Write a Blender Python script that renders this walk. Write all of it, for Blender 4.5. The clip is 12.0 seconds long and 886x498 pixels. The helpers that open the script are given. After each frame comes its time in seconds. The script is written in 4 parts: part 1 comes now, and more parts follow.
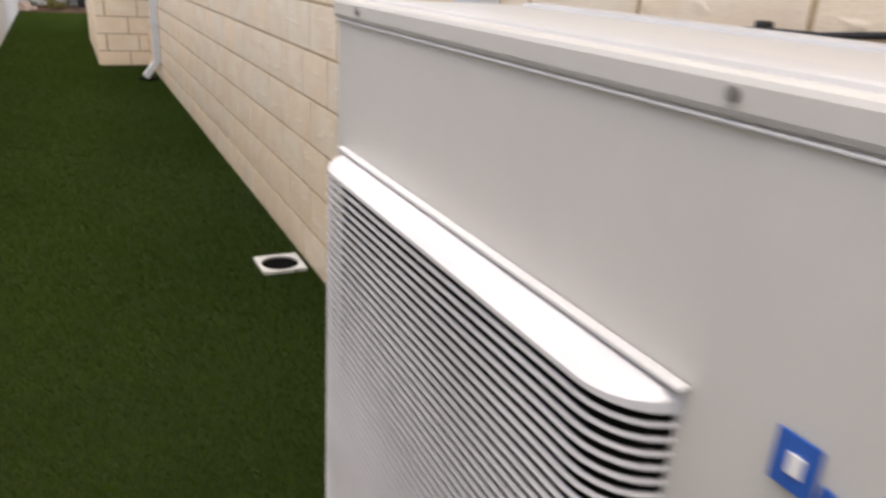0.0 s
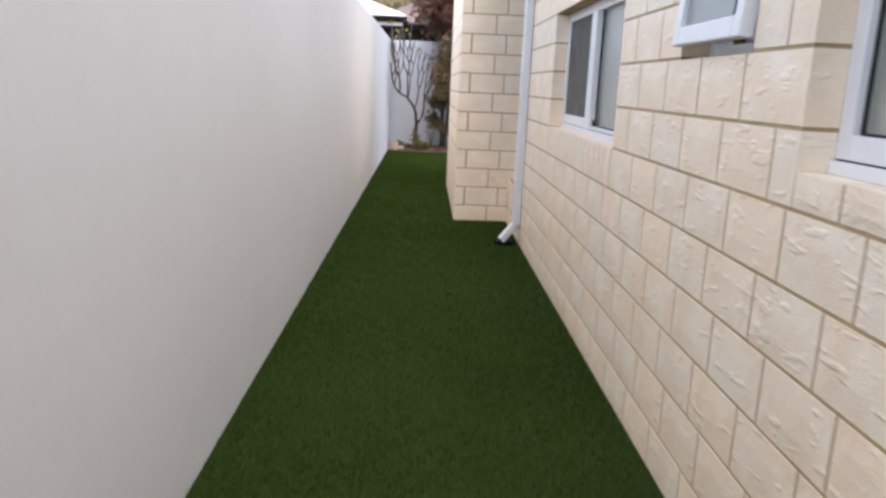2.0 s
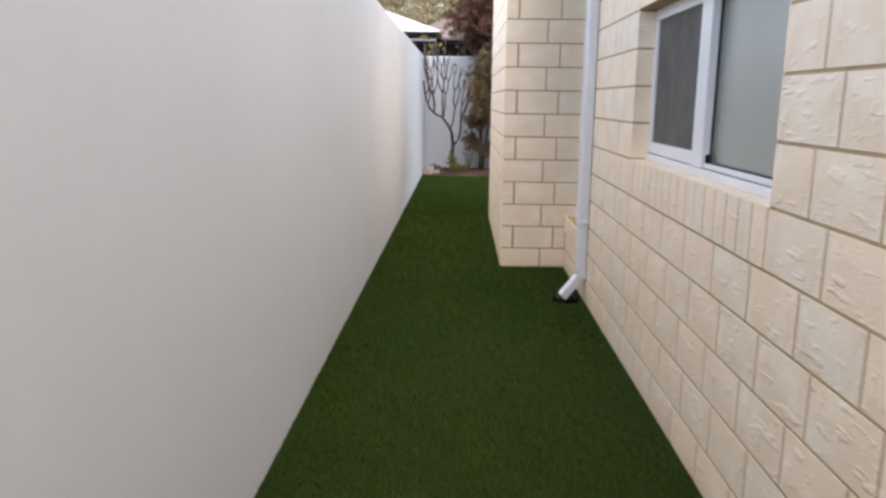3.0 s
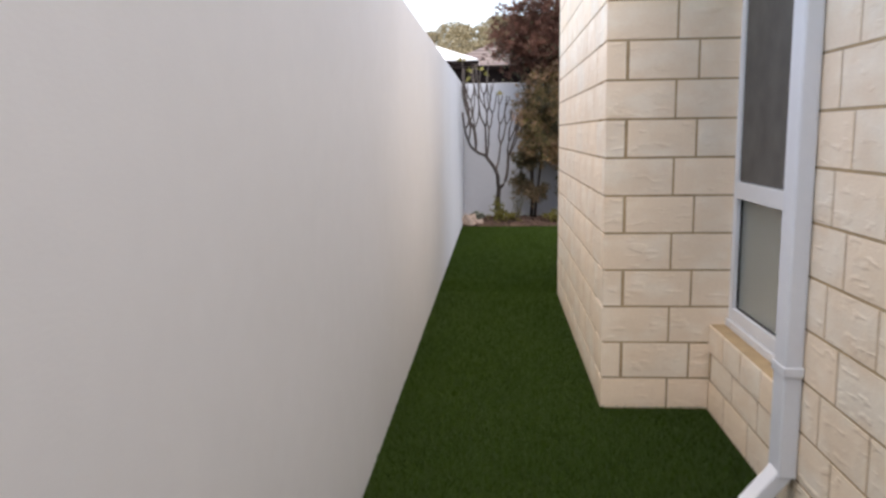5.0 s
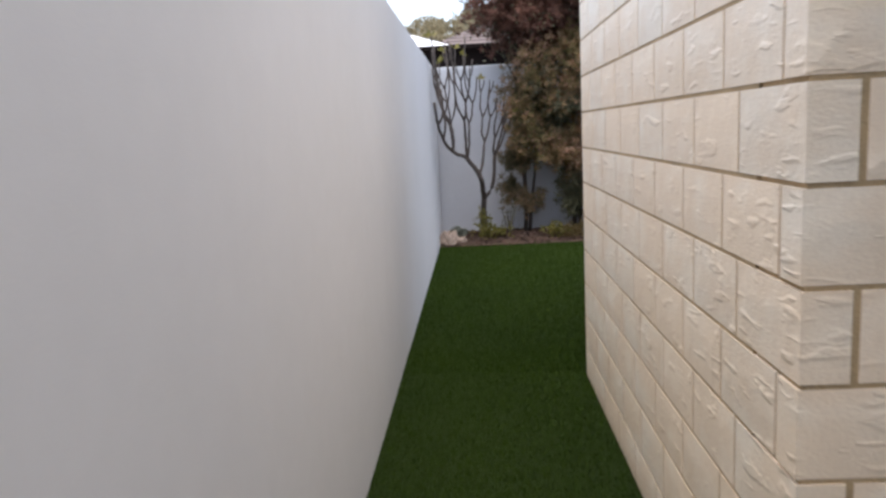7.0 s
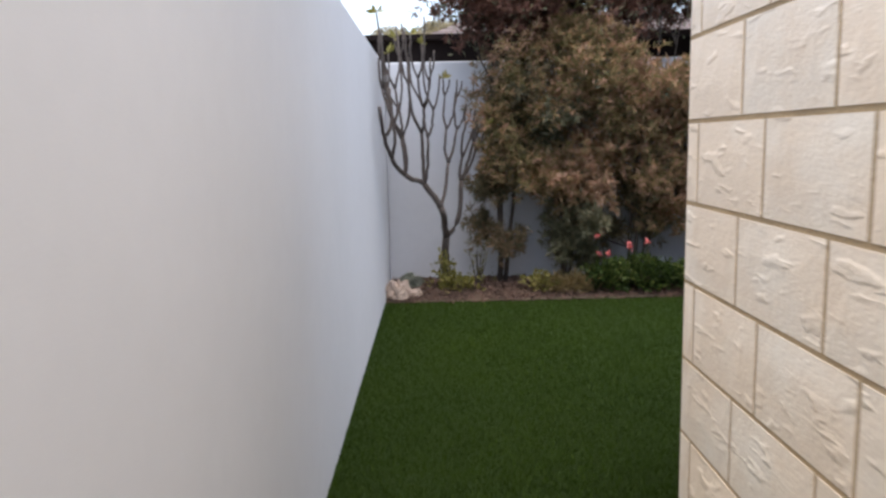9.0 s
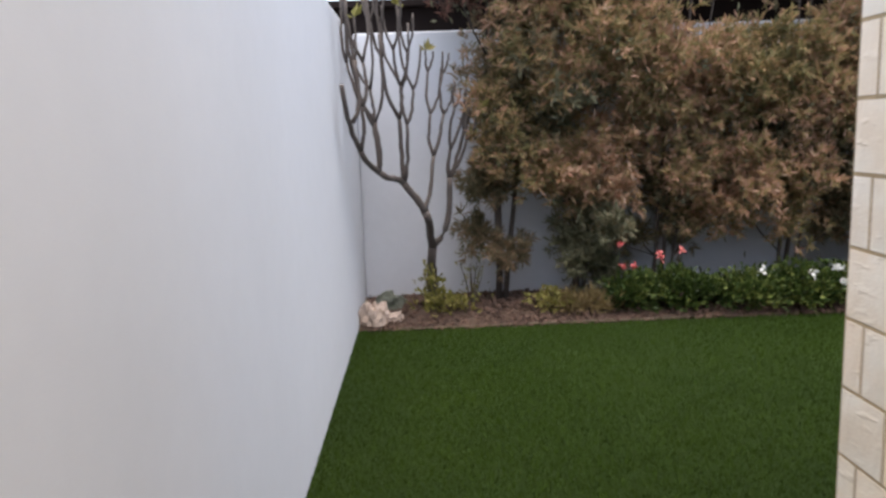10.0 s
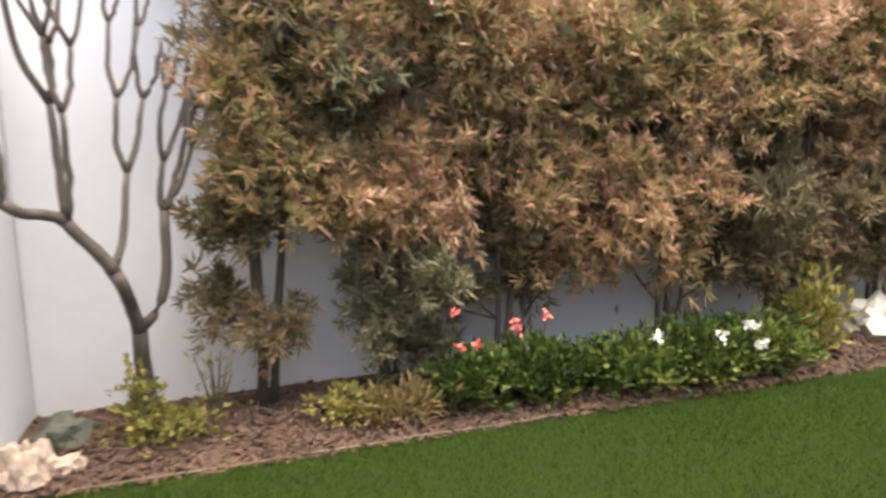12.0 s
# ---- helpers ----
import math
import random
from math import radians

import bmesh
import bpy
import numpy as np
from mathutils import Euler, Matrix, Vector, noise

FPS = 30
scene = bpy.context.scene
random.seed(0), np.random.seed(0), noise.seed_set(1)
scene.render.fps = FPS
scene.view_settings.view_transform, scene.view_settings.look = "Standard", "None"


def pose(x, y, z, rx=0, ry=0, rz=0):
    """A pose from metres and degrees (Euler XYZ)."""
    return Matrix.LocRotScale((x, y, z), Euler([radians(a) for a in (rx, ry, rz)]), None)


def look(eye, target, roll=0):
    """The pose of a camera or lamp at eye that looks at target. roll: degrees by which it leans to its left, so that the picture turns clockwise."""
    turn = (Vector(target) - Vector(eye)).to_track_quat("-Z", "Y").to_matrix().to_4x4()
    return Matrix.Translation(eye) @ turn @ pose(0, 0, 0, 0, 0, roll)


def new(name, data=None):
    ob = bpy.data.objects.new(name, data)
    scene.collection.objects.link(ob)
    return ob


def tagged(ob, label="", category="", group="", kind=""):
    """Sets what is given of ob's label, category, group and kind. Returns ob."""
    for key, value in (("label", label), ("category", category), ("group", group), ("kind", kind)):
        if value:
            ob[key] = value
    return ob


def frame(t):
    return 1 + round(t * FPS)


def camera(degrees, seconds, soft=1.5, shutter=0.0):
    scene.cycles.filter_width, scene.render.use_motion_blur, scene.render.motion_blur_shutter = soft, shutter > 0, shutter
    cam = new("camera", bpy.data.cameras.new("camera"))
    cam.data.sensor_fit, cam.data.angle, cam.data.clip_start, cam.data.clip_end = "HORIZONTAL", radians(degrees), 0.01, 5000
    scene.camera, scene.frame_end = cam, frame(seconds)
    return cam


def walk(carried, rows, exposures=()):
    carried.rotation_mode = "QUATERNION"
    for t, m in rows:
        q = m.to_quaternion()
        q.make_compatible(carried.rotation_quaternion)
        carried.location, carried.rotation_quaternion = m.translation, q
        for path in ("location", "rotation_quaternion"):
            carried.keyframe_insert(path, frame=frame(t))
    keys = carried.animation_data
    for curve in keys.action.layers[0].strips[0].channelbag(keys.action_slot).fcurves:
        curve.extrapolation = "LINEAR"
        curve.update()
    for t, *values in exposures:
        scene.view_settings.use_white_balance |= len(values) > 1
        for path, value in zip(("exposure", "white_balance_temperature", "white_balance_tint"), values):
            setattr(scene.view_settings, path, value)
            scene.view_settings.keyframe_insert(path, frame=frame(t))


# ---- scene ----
cam = camera(61.9, 12.0, soft=2.7, shutter=0.3)
PATH = [
    (0, (-0.789, 2.429, 1.145), (0.07, 4.092, 0.439), 3.7),
    (0.2, (-0.834, 2.499, 1.156), (-0.054, 4.218, 0.494), 3.4),
    (0.4, (-0.873, 2.587, 1.16), (-0.236, 4.373, 0.524), 4.5),
    (0.5, (-0.883, 2.657, 1.157), (-0.394, 4.488, 0.519), 4.0),
    (0.7, (-0.902, 2.769, 1.184), (-0.584, 4.646, 0.57), 2.3),
    (1, (-0.857, 3.055, 1.217), (-0.708, 4.985, 0.712), 2.7),
    (1.5, (-0.824, 3.598, 1.207), (-0.772, 5.536, 0.715), 2.8),
    (2, (-0.797, 4.144, 1.244), (-0.735, 6.096, 0.81), 2.5),
    (2.5, (-0.813, 4.776, 1.254), (-0.831, 6.733, 0.844), 2.7),
    (3, (-0.82, 5.317, 1.282), (-0.863, 7.277, 0.886), 0.7),
    (3.5, (-0.827, 5.941, 1.275), (-0.912, 7.898, 0.873), -1.0),
    (3.7, (-0.9, 6.173, 1.29), (-0.986, 8.135, 0.911), -1.2),
    (5.3, (-0.985, 7.912, 1.304), (-1.136, 9.882, 0.997), -0.8),
    (5.5, (-0.979, 8.131, 1.277), (-1.106, 10.1, 0.951), -1.1),
    (6, (-0.959, 8.695, 1.311), (-1.082, 10.665, 0.985), -1.3),
    (6.5, (-1.025, 9.245, 1.325), (-1.163, 11.218, 1.029), -2.6),
    (7, (-1.026, 9.773, 1.305), (-1.126, 11.745, 0.987), -2.9),
    (7.5, (-1.051, 10.346, 1.323), (-1.133, 12.32, 1.011), -1.1),
    (9.3, (-1.026, 12.285, 1.329), (-0.969, 14.266, 1.056), -0.7),
    (9.5, (-1.017, 12.532, 1.336), (-0.898, 14.513, 1.087), 0.8),
    (10, (-0.997, 13.141, 1.319), (-0.952, 15.114, 1.0), -2.0),
    (10.5, (-0.973, 13.687, 1.278), (-0.855, 15.654, 0.94), -4.0),
    (11, (-0.88, 14.171, 1.245), (-0.627, 16.137, 0.983), -2.1),
    (11.5, (-0.817, 14.627, 1.233), (-0.437, 16.576, 0.994), -1.5),
    (12, (-0.642, 15.084, 1.166), (-0.05, 16.979, 0.917), -2.2),
]
walk(cam, [(t, look(eye, target, roll)) for t, eye, target, roll in PATH], [(0, 1.95, 7300, 13), (0.7, 2.25, 6900, 11), (1.2, 2.04, 6650, 12), (2, 2.0, 6650, 12), (2.5, 1.90, 6700, 12), (3.5, 1.88, 6750, 11), (5.5, 1.66, 6850, 13), (6.5, 1.5, 6550, 12), (7.5, 1.48, 6450, 11), (9.5, 1.73, 6550, 11), (10.5, 2.06, 6850, 12), (11, 2.28, 7150, 13), (11.5, 2.42, 7400, 12), (12, 2.86, 7700, 12)])

# ---- light ----
world = bpy.data.worlds.new("sky")
scene.world = world
world.use_nodes = True
wn = world.node_tree.nodes
sky = wn.new("ShaderNodeTexSky")
sky.sky_type = "NISHITA"
sky.sun_disc = False
sky.sun_elevation = radians(80)
sky.sun_rotation = radians(167)
sky.air_density, sky.dust_density, sky.ozone_density = 1.0, 3.0, 1.0
hsv = wn.new("ShaderNodeHueSaturation")
hsv.inputs["Saturation"].default_value = 0.75
world.node_tree.links.new(sky.outputs[0], hsv.inputs["Color"])
world.node_tree.links.new(hsv.outputs[0], wn["Background"].inputs[0])
wn["Background"].inputs[1].default_value = 0.15
sun_data = bpy.data.lights.new("sun", "SUN")
sun_data.energy, sun_data.angle, sun_data.color = 1.0, radians(70), (1.0, 0.93, 0.83)
sun = new("sun", sun_data)
sun.matrix_world = look((0.7, -0.9, 9.8), (0, 0, 0))


# ---- materials ----
def mat(name, base, rough=0.6, metal=0.0, scale=8.0, vary=0.12, bump=0.0, bump_scale=60.0, tint=None, rand=0.0, island=0.0,
        spec=0.5, stretch=(1, 1, 1)):
    """A surface with a large and a fine variation, relief, and a shift for each object or island."""
    m = bpy.data.materials.new(name)
    m.use_nodes = True
    n, l = m.node_tree.nodes, m.node_tree.links
    b = n["Principled BSDF"]
    b.inputs["Roughness"].default_value = rough
    b.inputs["Metallic"].default_value = metal
    b.inputs["Specular IOR Level"].default_value = spec
    mp = n.new("ShaderNodeMapping")
    mp.inputs["Scale"].default_value = stretch
    geo = n.new("ShaderNodeNewGeometry")
    l.new(geo.outputs["Position"], mp.inputs["Vector"])
    big, fine = n.new("ShaderNodeTexNoise"), n.new("ShaderNodeTexNoise")
    big.inputs["Scale"].default_value, big.inputs["Detail"].default_value = scale, 4
    fine.inputs["Scale"].default_value, fine.inputs["Detail"].default_value = scale * 14, 6
    l.new(mp.outputs[0], big.inputs["Vector"])
    l.new(mp.outputs[0], fine.inputs["Vector"])
    mix = n.new("ShaderNodeMix")
    mix.data_type = "RGBA"
    t = tint or tuple(c * 0.72 for c in base)
    mix.inputs[6].default_value, mix.inputs[7].default_value = (*base, 1), (*t, 1)
    ma = n.new("ShaderNodeMath")
    ma.operation = "MULTIPLY_ADD"
    l.new(big.outputs["Fac"], ma.inputs[0])
    ma.inputs[1].default_value, ma.inputs[2].default_value = 2.4, -0.75
    ma.use_clamp = True
    if rand:
        oj, mj = n.new("ShaderNodeObjectInfo"), n.new("ShaderNodeMath")
        mj.operation, mj.use_clamp = "MULTIPLY_ADD", True
        l.new(oj.outputs["Random"], mj.inputs[0])
        mj.inputs[1].default_value = 0.7
        l.new(ma.outputs[0], mj.inputs[2])
        half = n.new("ShaderNodeMath")
        half.operation, half.use_clamp = "SUBTRACT", True
        l.new(mj.outputs[0], half.inputs[0])
        half.inputs[1].default_value = 0.25
        l.new(half.outputs[0], mix.inputs[0])
    else:
        l.new(ma.outputs[0], mix.inputs[0])
    hs = n.new("ShaderNodeHueSaturation")
    l.new(mix.outputs[2], hs.inputs["Color"])
    val = n.new("ShaderNodeMath")
    val.operation = "MULTIPLY_ADD"
    l.new(fine.outputs["Fac"], val.inputs[0])
    val.inputs[1].default_value, val.inputs[2].default_value = vary * 2, 1 - vary
    last = val
    if rand:
        oi = n.new("ShaderNodeObjectInfo")
        ad = n.new("ShaderNodeMath")
        ad.operation = "MULTIPLY_ADD"
        l.new(oi.outputs["Random"], ad.inputs[0])
        ad.inputs[1].default_value = rand
        l.new(val.outputs[0], ad.inputs[2])
        last = ad
    if island:
        ad = n.new("ShaderNodeMath")
        ad.operation = "MULTIPLY_ADD"
        l.new(geo.outputs["Random Per Island"], ad.inputs[0])
        ad.inputs[1].default_value = island
        l.new(val.outputs[0], ad.inputs[2])
        last = ad
    l.new(last.outputs[0], hs.inputs["Value"])
    l.new(hs.outputs[0], b.inputs["Base Color"])
    if bump:
        bt = n.new("ShaderNodeTexNoise")
        bt.inputs["Scale"].default_value, bt.inputs["Detail"].default_value = bump_scale, 5
        l.new(mp.outputs[0], bt.inputs["Vector"])
        bp = n.new("ShaderNodeBump")
        bp.inputs["Strength"].default_value, bp.inputs["Distance"].default_value = bump, 0.01
        l.new(bt.outputs["Fac"], bp.inputs["Height"])
        l.new(bp.outputs[0], b.inputs["Normal"])
    return m


def leafy(name, stops, rough=0.5, trans=0.3):
    """Leaves whose colour is drawn, leaf by leaf, from a ramp."""
    m = bpy.data.materials.new(name)
    m.use_nodes = True
    n, l = m.node_tree.nodes, m.node_tree.links
    b = n["Principled BSDF"]
    b.inputs["Roughness"].default_value = rough
    b.inputs["Specular IOR Level"].default_value = 0.25
    geo = n.new("ShaderNodeNewGeometry")
    no = n.new("ShaderNodeTexNoise")
    no.inputs["Scale"].default_value = 1.7
    l.new(geo.outputs["Position"], no.inputs["Vector"])
    a = n.new("ShaderNodeMath")
    a.operation = "MULTIPLY_ADD"
    l.new(no.outputs["Fac"], a.inputs[0])
    a.inputs[1].default_value = 1.3
    s = n.new("ShaderNodeMath")
    s.operation = "MULTIPLY_ADD"
    l.new(geo.outputs["Random Per Island"], s.inputs[0])
    s.inputs[1].default_value, s.inputs[2].default_value = 0.75, -0.55
    l.new(s.outputs[0], a.inputs[2])
    r = n.new("ShaderNodeValToRGB")
    el = r.color_ramp.elements
    while len(el) < len(stops):
        el.new(0.5)
    for e, (p, c) in zip(el, stops):
        e.position, e.color = p, (*c, 1)
    l.new(a.outputs[0], r.inputs[0])
    l.new(r.outputs[0], b.inputs["Base Color"])
    tr = n.new("ShaderNodeBsdfTranslucent")
    l.new(r.outputs[0], tr.inputs[0])
    mx = n.new("ShaderNodeMixShader")
    mx.inputs[0].default_value = trans
    l.new(b.outputs[0], mx.inputs[1])
    l.new(tr.outputs[0], mx.inputs[2])
    l.new(mx.outputs[0], n["Material Output"].inputs[0])
    return m


def glass(name, rough, color):
    m = bpy.data.materials.new(name)
    m.use_nodes = True
    b = m.node_tree.nodes["Principled BSDF"]
    b.inputs["Base Color"].default_value = (*color, 1)
    b.inputs["Roughness"].default_value = rough
    b.inputs["Transmission Weight"].default_value = 1.0
    b.inputs["IOR"].default_value = 1.5
    return m


M_BRICK = mat("cream_split_face_brick", (0.89, 0.79, 0.64), 0.42, scale=5, vary=0.07, bump=0.16, bump_scale=110, tint=(0.81, 0.645, 0.465), rand=0.12, stretch=(1, 1, 1.6))


def scallop(m):
    """Shallow curved chips and ledges on the face of a brick, sparse and lying mostly level."""
    n, l = m.node_tree.nodes, m.node_tree.links
    geo = n.new("ShaderNodeNewGeometry")
    oi = n.new("ShaderNodeObjectInfo")
    off = n.new("ShaderNodeVectorMath")
    off.operation = "MULTIPLY_ADD"
    off.inputs[1].default_value = (11, 11, 34)
    l.new(geo.outputs["Position"], off.inputs[0])
    l.new(oi.outputs["Random"], off.inputs[2])
    a, b = n.new("ShaderNodeTexNoise"), n.new("ShaderNodeTexNoise")
    a.inputs["Scale"].default_value, a.inputs["Detail"].default_value, a.inputs["Distortion"].default_value = 1.0, 2.5, 0.5
    b.inputs["Scale"].default_value, b.inputs["Detail"].default_value = 0.9, 1
    l.new(off.outputs[0], a.inputs["Vector"])
    sh = n.new("ShaderNodeVectorMath")
    sh.inputs[1].default_value = (13.7, 4.1, 8.3)
    l.new(off.outputs[0], sh.inputs[0])
    l.new(sh.outputs[0], b.inputs["Vector"])
    step = n.new("ShaderNodeMapRange")
    step.interpolation_type = "SMOOTHSTEP"
    step.inputs[1].default_value, step.inputs[2].default_value = 0.49, 0.62
    l.new(a.outputs["Fac"], step.inputs[0])
    mask = n.new("ShaderNodeMapRange")
    mask.interpolation_type = "SMOOTHSTEP"
    mask.inputs[1].default_value, mask.inputs[2].default_value = 0.50, 0.66
    l.new(b.outputs["Fac"], mask.inputs[0])
    mul = n.new("ShaderNodeMath")
    mul.operation = "MULTIPLY"
    l.new(step.outputs[0], mul.inputs[0])
    l.new(mask.outputs[0], mul.inputs[1])
    bp = n.new("ShaderNodeBump")
    bp.inputs["Strength"].default_value, bp.inputs["Distance"].default_value = 0.6, 0.003
    l.new(mul.outputs[0], bp.inputs["Height"])
    old = next(x for x in n if x.type == "BUMP" and x is not bp)
    l.new(bp.outputs[0], old.inputs["Normal"])


scallop(M_BRICK)
M_MORTAR = mat("tan_mortar", (0.50, 0.36, 0.20), 0.95, scale=9, vary=0.15, bump=0.3, bump_scale=150)
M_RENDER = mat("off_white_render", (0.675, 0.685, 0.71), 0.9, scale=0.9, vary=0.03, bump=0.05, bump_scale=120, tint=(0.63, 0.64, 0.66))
# Darker than the fence render: the far wall's shade sits in this colour.
M_RENDER_FAR = mat("render_toned_for_shade", (0.61, 0.62, 0.645), 0.9, scale=1.2, vary=0.04, bump=0.12, bump_scale=120, tint=(0.55, 0.56, 0.585))
M_TURF = mat("turf_backing", (0.008, 0.014, 0.0012), 0.95, scale=1.3, vary=0.35, bump=0.7, bump_scale=260, tint=(0.006, 0.011, 0.0006), spec=0.03)
M_BLADE = mat("turf_blade", (0.024, 0.047, 0.0016), 0.65, scale=1.3, vary=0.15, tint=(0.017, 0.037, 0.0011), island=0.3, spec=0.12)
for m_ in (M_TURF, M_BLADE):
    p_ = m_.node_tree.nodes["Principled BSDF"]
    p_.inputs["Sheen Weight"].default_value, p_.inputs["Sheen Roughness"].default_value = 0.21, 0.38
    p_.inputs["Sheen Tint"].default_value = (0.68, 1.0, 0.42, 1)
M_PVC = mat("white_pvc", (0.74, 0.76, 0.79), 0.35, scale=3, vary=0.03, tint=(0.66, 0.68, 0.71))
M_ALU = mat("white_powder_coat", (0.78, 0.79, 0.80), 0.35, scale=4, vary=0.02, tint=(0.73, 0.74, 0.75))
M_SEAL = mat("black_rubber", (0.02, 0.02, 0.02), 0.6, scale=20)
# Room dimness is put into the colour of inner walls and floor.
M_DARK = mat("dark_paint_for_dim_rooms", (0.07, 0.068, 0.065), 0.9, scale=2)
M_BLIND = mat("grey_blind", (0.80, 0.765, 0.68), 0.9, scale=3, vary=0.04, bump=0.1, bump_scale=300)
M_CURTAIN = mat("white_curtain", (0.7, 0.7, 0.68), 0.9, scale=3, vary=0.04)
M_SCREEN = mat("dark_flyscreen", (0.15, 0.14, 0.125), 0.85, scale=8, vary=0.06, spec=0.2)
M_GLASS = glass("window_glass", 0.02, (0.93, 0.96, 0.95))
M_FROST = glass("frosted_glass", 0.35, (0.86, 0.9, 0.87))
M_AC = mat("light_grey_painted_steel", (0.535, 0.528, 0.505), 0.42, scale=2, vary=0.03, bump=0.03, bump_scale=200, tint=(0.50, 0.493, 0.47))
# Lighter copy of the casing grey, painting highlights on fold, ribs and rim.
M_AC_LIT = mat("lit_edge_grey_steel", (0.63, 0.63, 0.63), 0.4, scale=2, vary=0.03)
M_GRILLE = mat("off_white_plastic", (0.63, 0.63, 0.645), 0.4, scale=4, vary=0.03)
# Near-black paint for the shade inside openings, and for the drain bars.
M_HOLE = mat("black_shade_and_bars", (0.006, 0.006, 0.006), 0.95, scale=10, spec=0.05)
M_STEEL = mat("dull_screw_steel", (0.35, 0.34, 0.33), 0.4, 0.9, scale=30)
M_BLUE = mat("blue_sticker", (0.015, 0.10, 0.42), 0.4, scale=10, vary=0.03)
M_WHITE = mat("white_print", (0.8, 0.8, 0.8), 0.5, scale=10, vary=0.02)
M_DRAIN = mat("white_plastic_grate", (0.72, 0.72, 0.70), 0.5, scale=10, vary=0.08)
M_BARK = mat("grey_brown_bark", (0.075, 0.058, 0.046), 0.9, scale=6, vary=0.2, bump=0.6, bump_scale=60, tint=(0.045, 0.034, 0.027))
M_FRANG = mat("grey_frangipani_bark", (0.105, 0.085, 0.073), 0.85, scale=7, vary=0.15, bump=0.4, bump_scale=50, tint=(0.065, 0.051, 0.043))
M_SOIL = mat("brown_mulch", (0.075, 0.046, 0.028), 0.95, scale=7, vary=0.4, bump=0.9, bump_scale=45, tint=(0.06, 0.04, 0.03))
M_CHIP = mat("wood_chip", (0.058, 0.034, 0.024), 0.95, scale=5, vary=0.3, island=1.3, tint=(0.036, 0.021, 0.015))
M_ROCK = mat("pale_pink_stone", (0.47, 0.36, 0.29), 0.8, scale=9, vary=0.1, bump=0.5, bump_scale=40, tint=(0.36, 0.29, 0.24))
M_MOSS = mat("mossy_grey_stone", (0.10, 0.105, 0.085), 0.9, scale=9, vary=0.2, bump=0.6, bump_scale=40, tint=(0.05, 0.06, 0.04))
M_EDGE = mat("faded_turf_edge", (0.17, 0.145, 0.10), 0.95, scale=9, vary=0.25, tint=(0.09, 0.08, 0.045))
M_PALE = mat("pale_stone", (0.55, 0.51, 0.45), 0.85, scale=6, vary=0.12, bump=0.4, bump_scale=50, tint=(0.44, 0.40, 0.34))
M_TILE = mat("brown_roof_tile", (0.17, 0.14, 0.13), 0.9, scale=2, vary=0.2, rand=0.3, tint=(0.13, 0.105, 0.10), spec=0.2)
# Near-black brown: the fascia, plus shade painted on soffit and house walls.
M_FASCIA = mat("dark_fascia_and_eave_shade", (0.018, 0.013, 0.012), 0.9, scale=3, spec=0.1)
M_SHEET = mat("white_roof_sheet", (0.8, 0.8, 0.8), 0.45, scale=2, vary=0.03)
M_DRY = mat("dry_grass", (0.36, 0.31, 0.19), 0.95, scale=0.12, vary=0.2, tint=(0.28, 0.25, 0.14), spec=0.1)
M_WOODS = leafy("far_gum_leaves", [(0.0, (0.24, 0.21, 0.14)), (0.5, (0.30, 0.26, 0.165)), (1.0, (0.36, 0.31, 0.19))], 0.8, 0.3)
M_LEAF = leafy("rust_and_olive_leaves", [(0.0, (0.17, 0.16, 0.066)), (0.25, (0.285, 0.235, 0.108)), (0.5, (0.40, 0.27, 0.145)), (0.75, (0.52, 0.31, 0.215)), (1.0, (0.64, 0.46, 0.335))], 0.6, 0.45)
M_LEAF_MID = leafy("olive_leaves_with_rust", [(0.0, (0.12, 0.115, 0.07)), (0.4, (0.19, 0.165, 0.092)), (0.75, (0.30, 0.205, 0.125)), (1.0, (0.42, 0.29, 0.19))], 0.65, 0.4)
M_LEAF_RED = leafy("maroon_leaves", [(0.0, (0.075, 0.048, 0.034)), (0.4, (0.13, 0.068, 0.050)), (0.75, (0.21, 0.10, 0.075)), (1.0, (0.29, 0.155, 0.108))], 0.75, 0.3)
# Dark olive leaves; inside the crowns this tone stands for shade.
M_LEAF_DK = leafy("dark_olive_and_inner_shade_leaves", [(0.0, (0.11, 0.115, 0.072)), (0.6, (0.18, 0.178, 0.105)), (1.0, (0.26, 0.22, 0.13))])
M_GREEN = leafy("fresh_green_leaves", [(0.0, (0.016, 0.032, 0.008)), (0.5, (0.062, 0.098, 0.022)), (1.0, (0.25, 0.28, 0.075))])
M_LIME = leafy("yellow_green_leaves", [(0.0, (0.11, 0.11, 0.025)), (0.6, (0.23, 0.21, 0.06)), (1.0, (0.36, 0.30, 0.11))])
M_STRAW = leafy("straw_leaves", [(0.0, (0.17, 0.13, 0.05)), (0.6, (0.27, 0.20, 0.10)), (1.0, (0.36, 0.27, 0.14))])
M_PINK = mat("pink_petals", (0.6, 0.10, 0.12), 0.7, scale=20, tint=(0.65, 0.22, 0.18))
M_PETAL = mat("white_petals", (0.85, 0.85, 0.8), 0.6, scale=20)


# ---- mesh helpers ----
def box(bm, x0, x1, y0, y1, z0, z1, bevel=0.0):
    r = bmesh.ops.create_cube(bm, size=1.0)
    bmesh.ops.scale(bm, vec=(x1 - x0, y1 - y0, z1 - z0), verts=r["verts"])
    bmesh.ops.translate(bm, vec=((x0 + x1) / 2, (y0 + y1) / 2, (z0 + z1) / 2), verts=r["verts"])
    if bevel:
        edges = list({e for v in r["verts"] for e in v.link_edges})
        bmesh.ops.bevel(bm, geom=edges, offset=bevel, segments=2, affect="EDGES", profile=0.5)
    return bm


def boxed(*a, **k):
    return box(bmesh.new(), *a, **k)


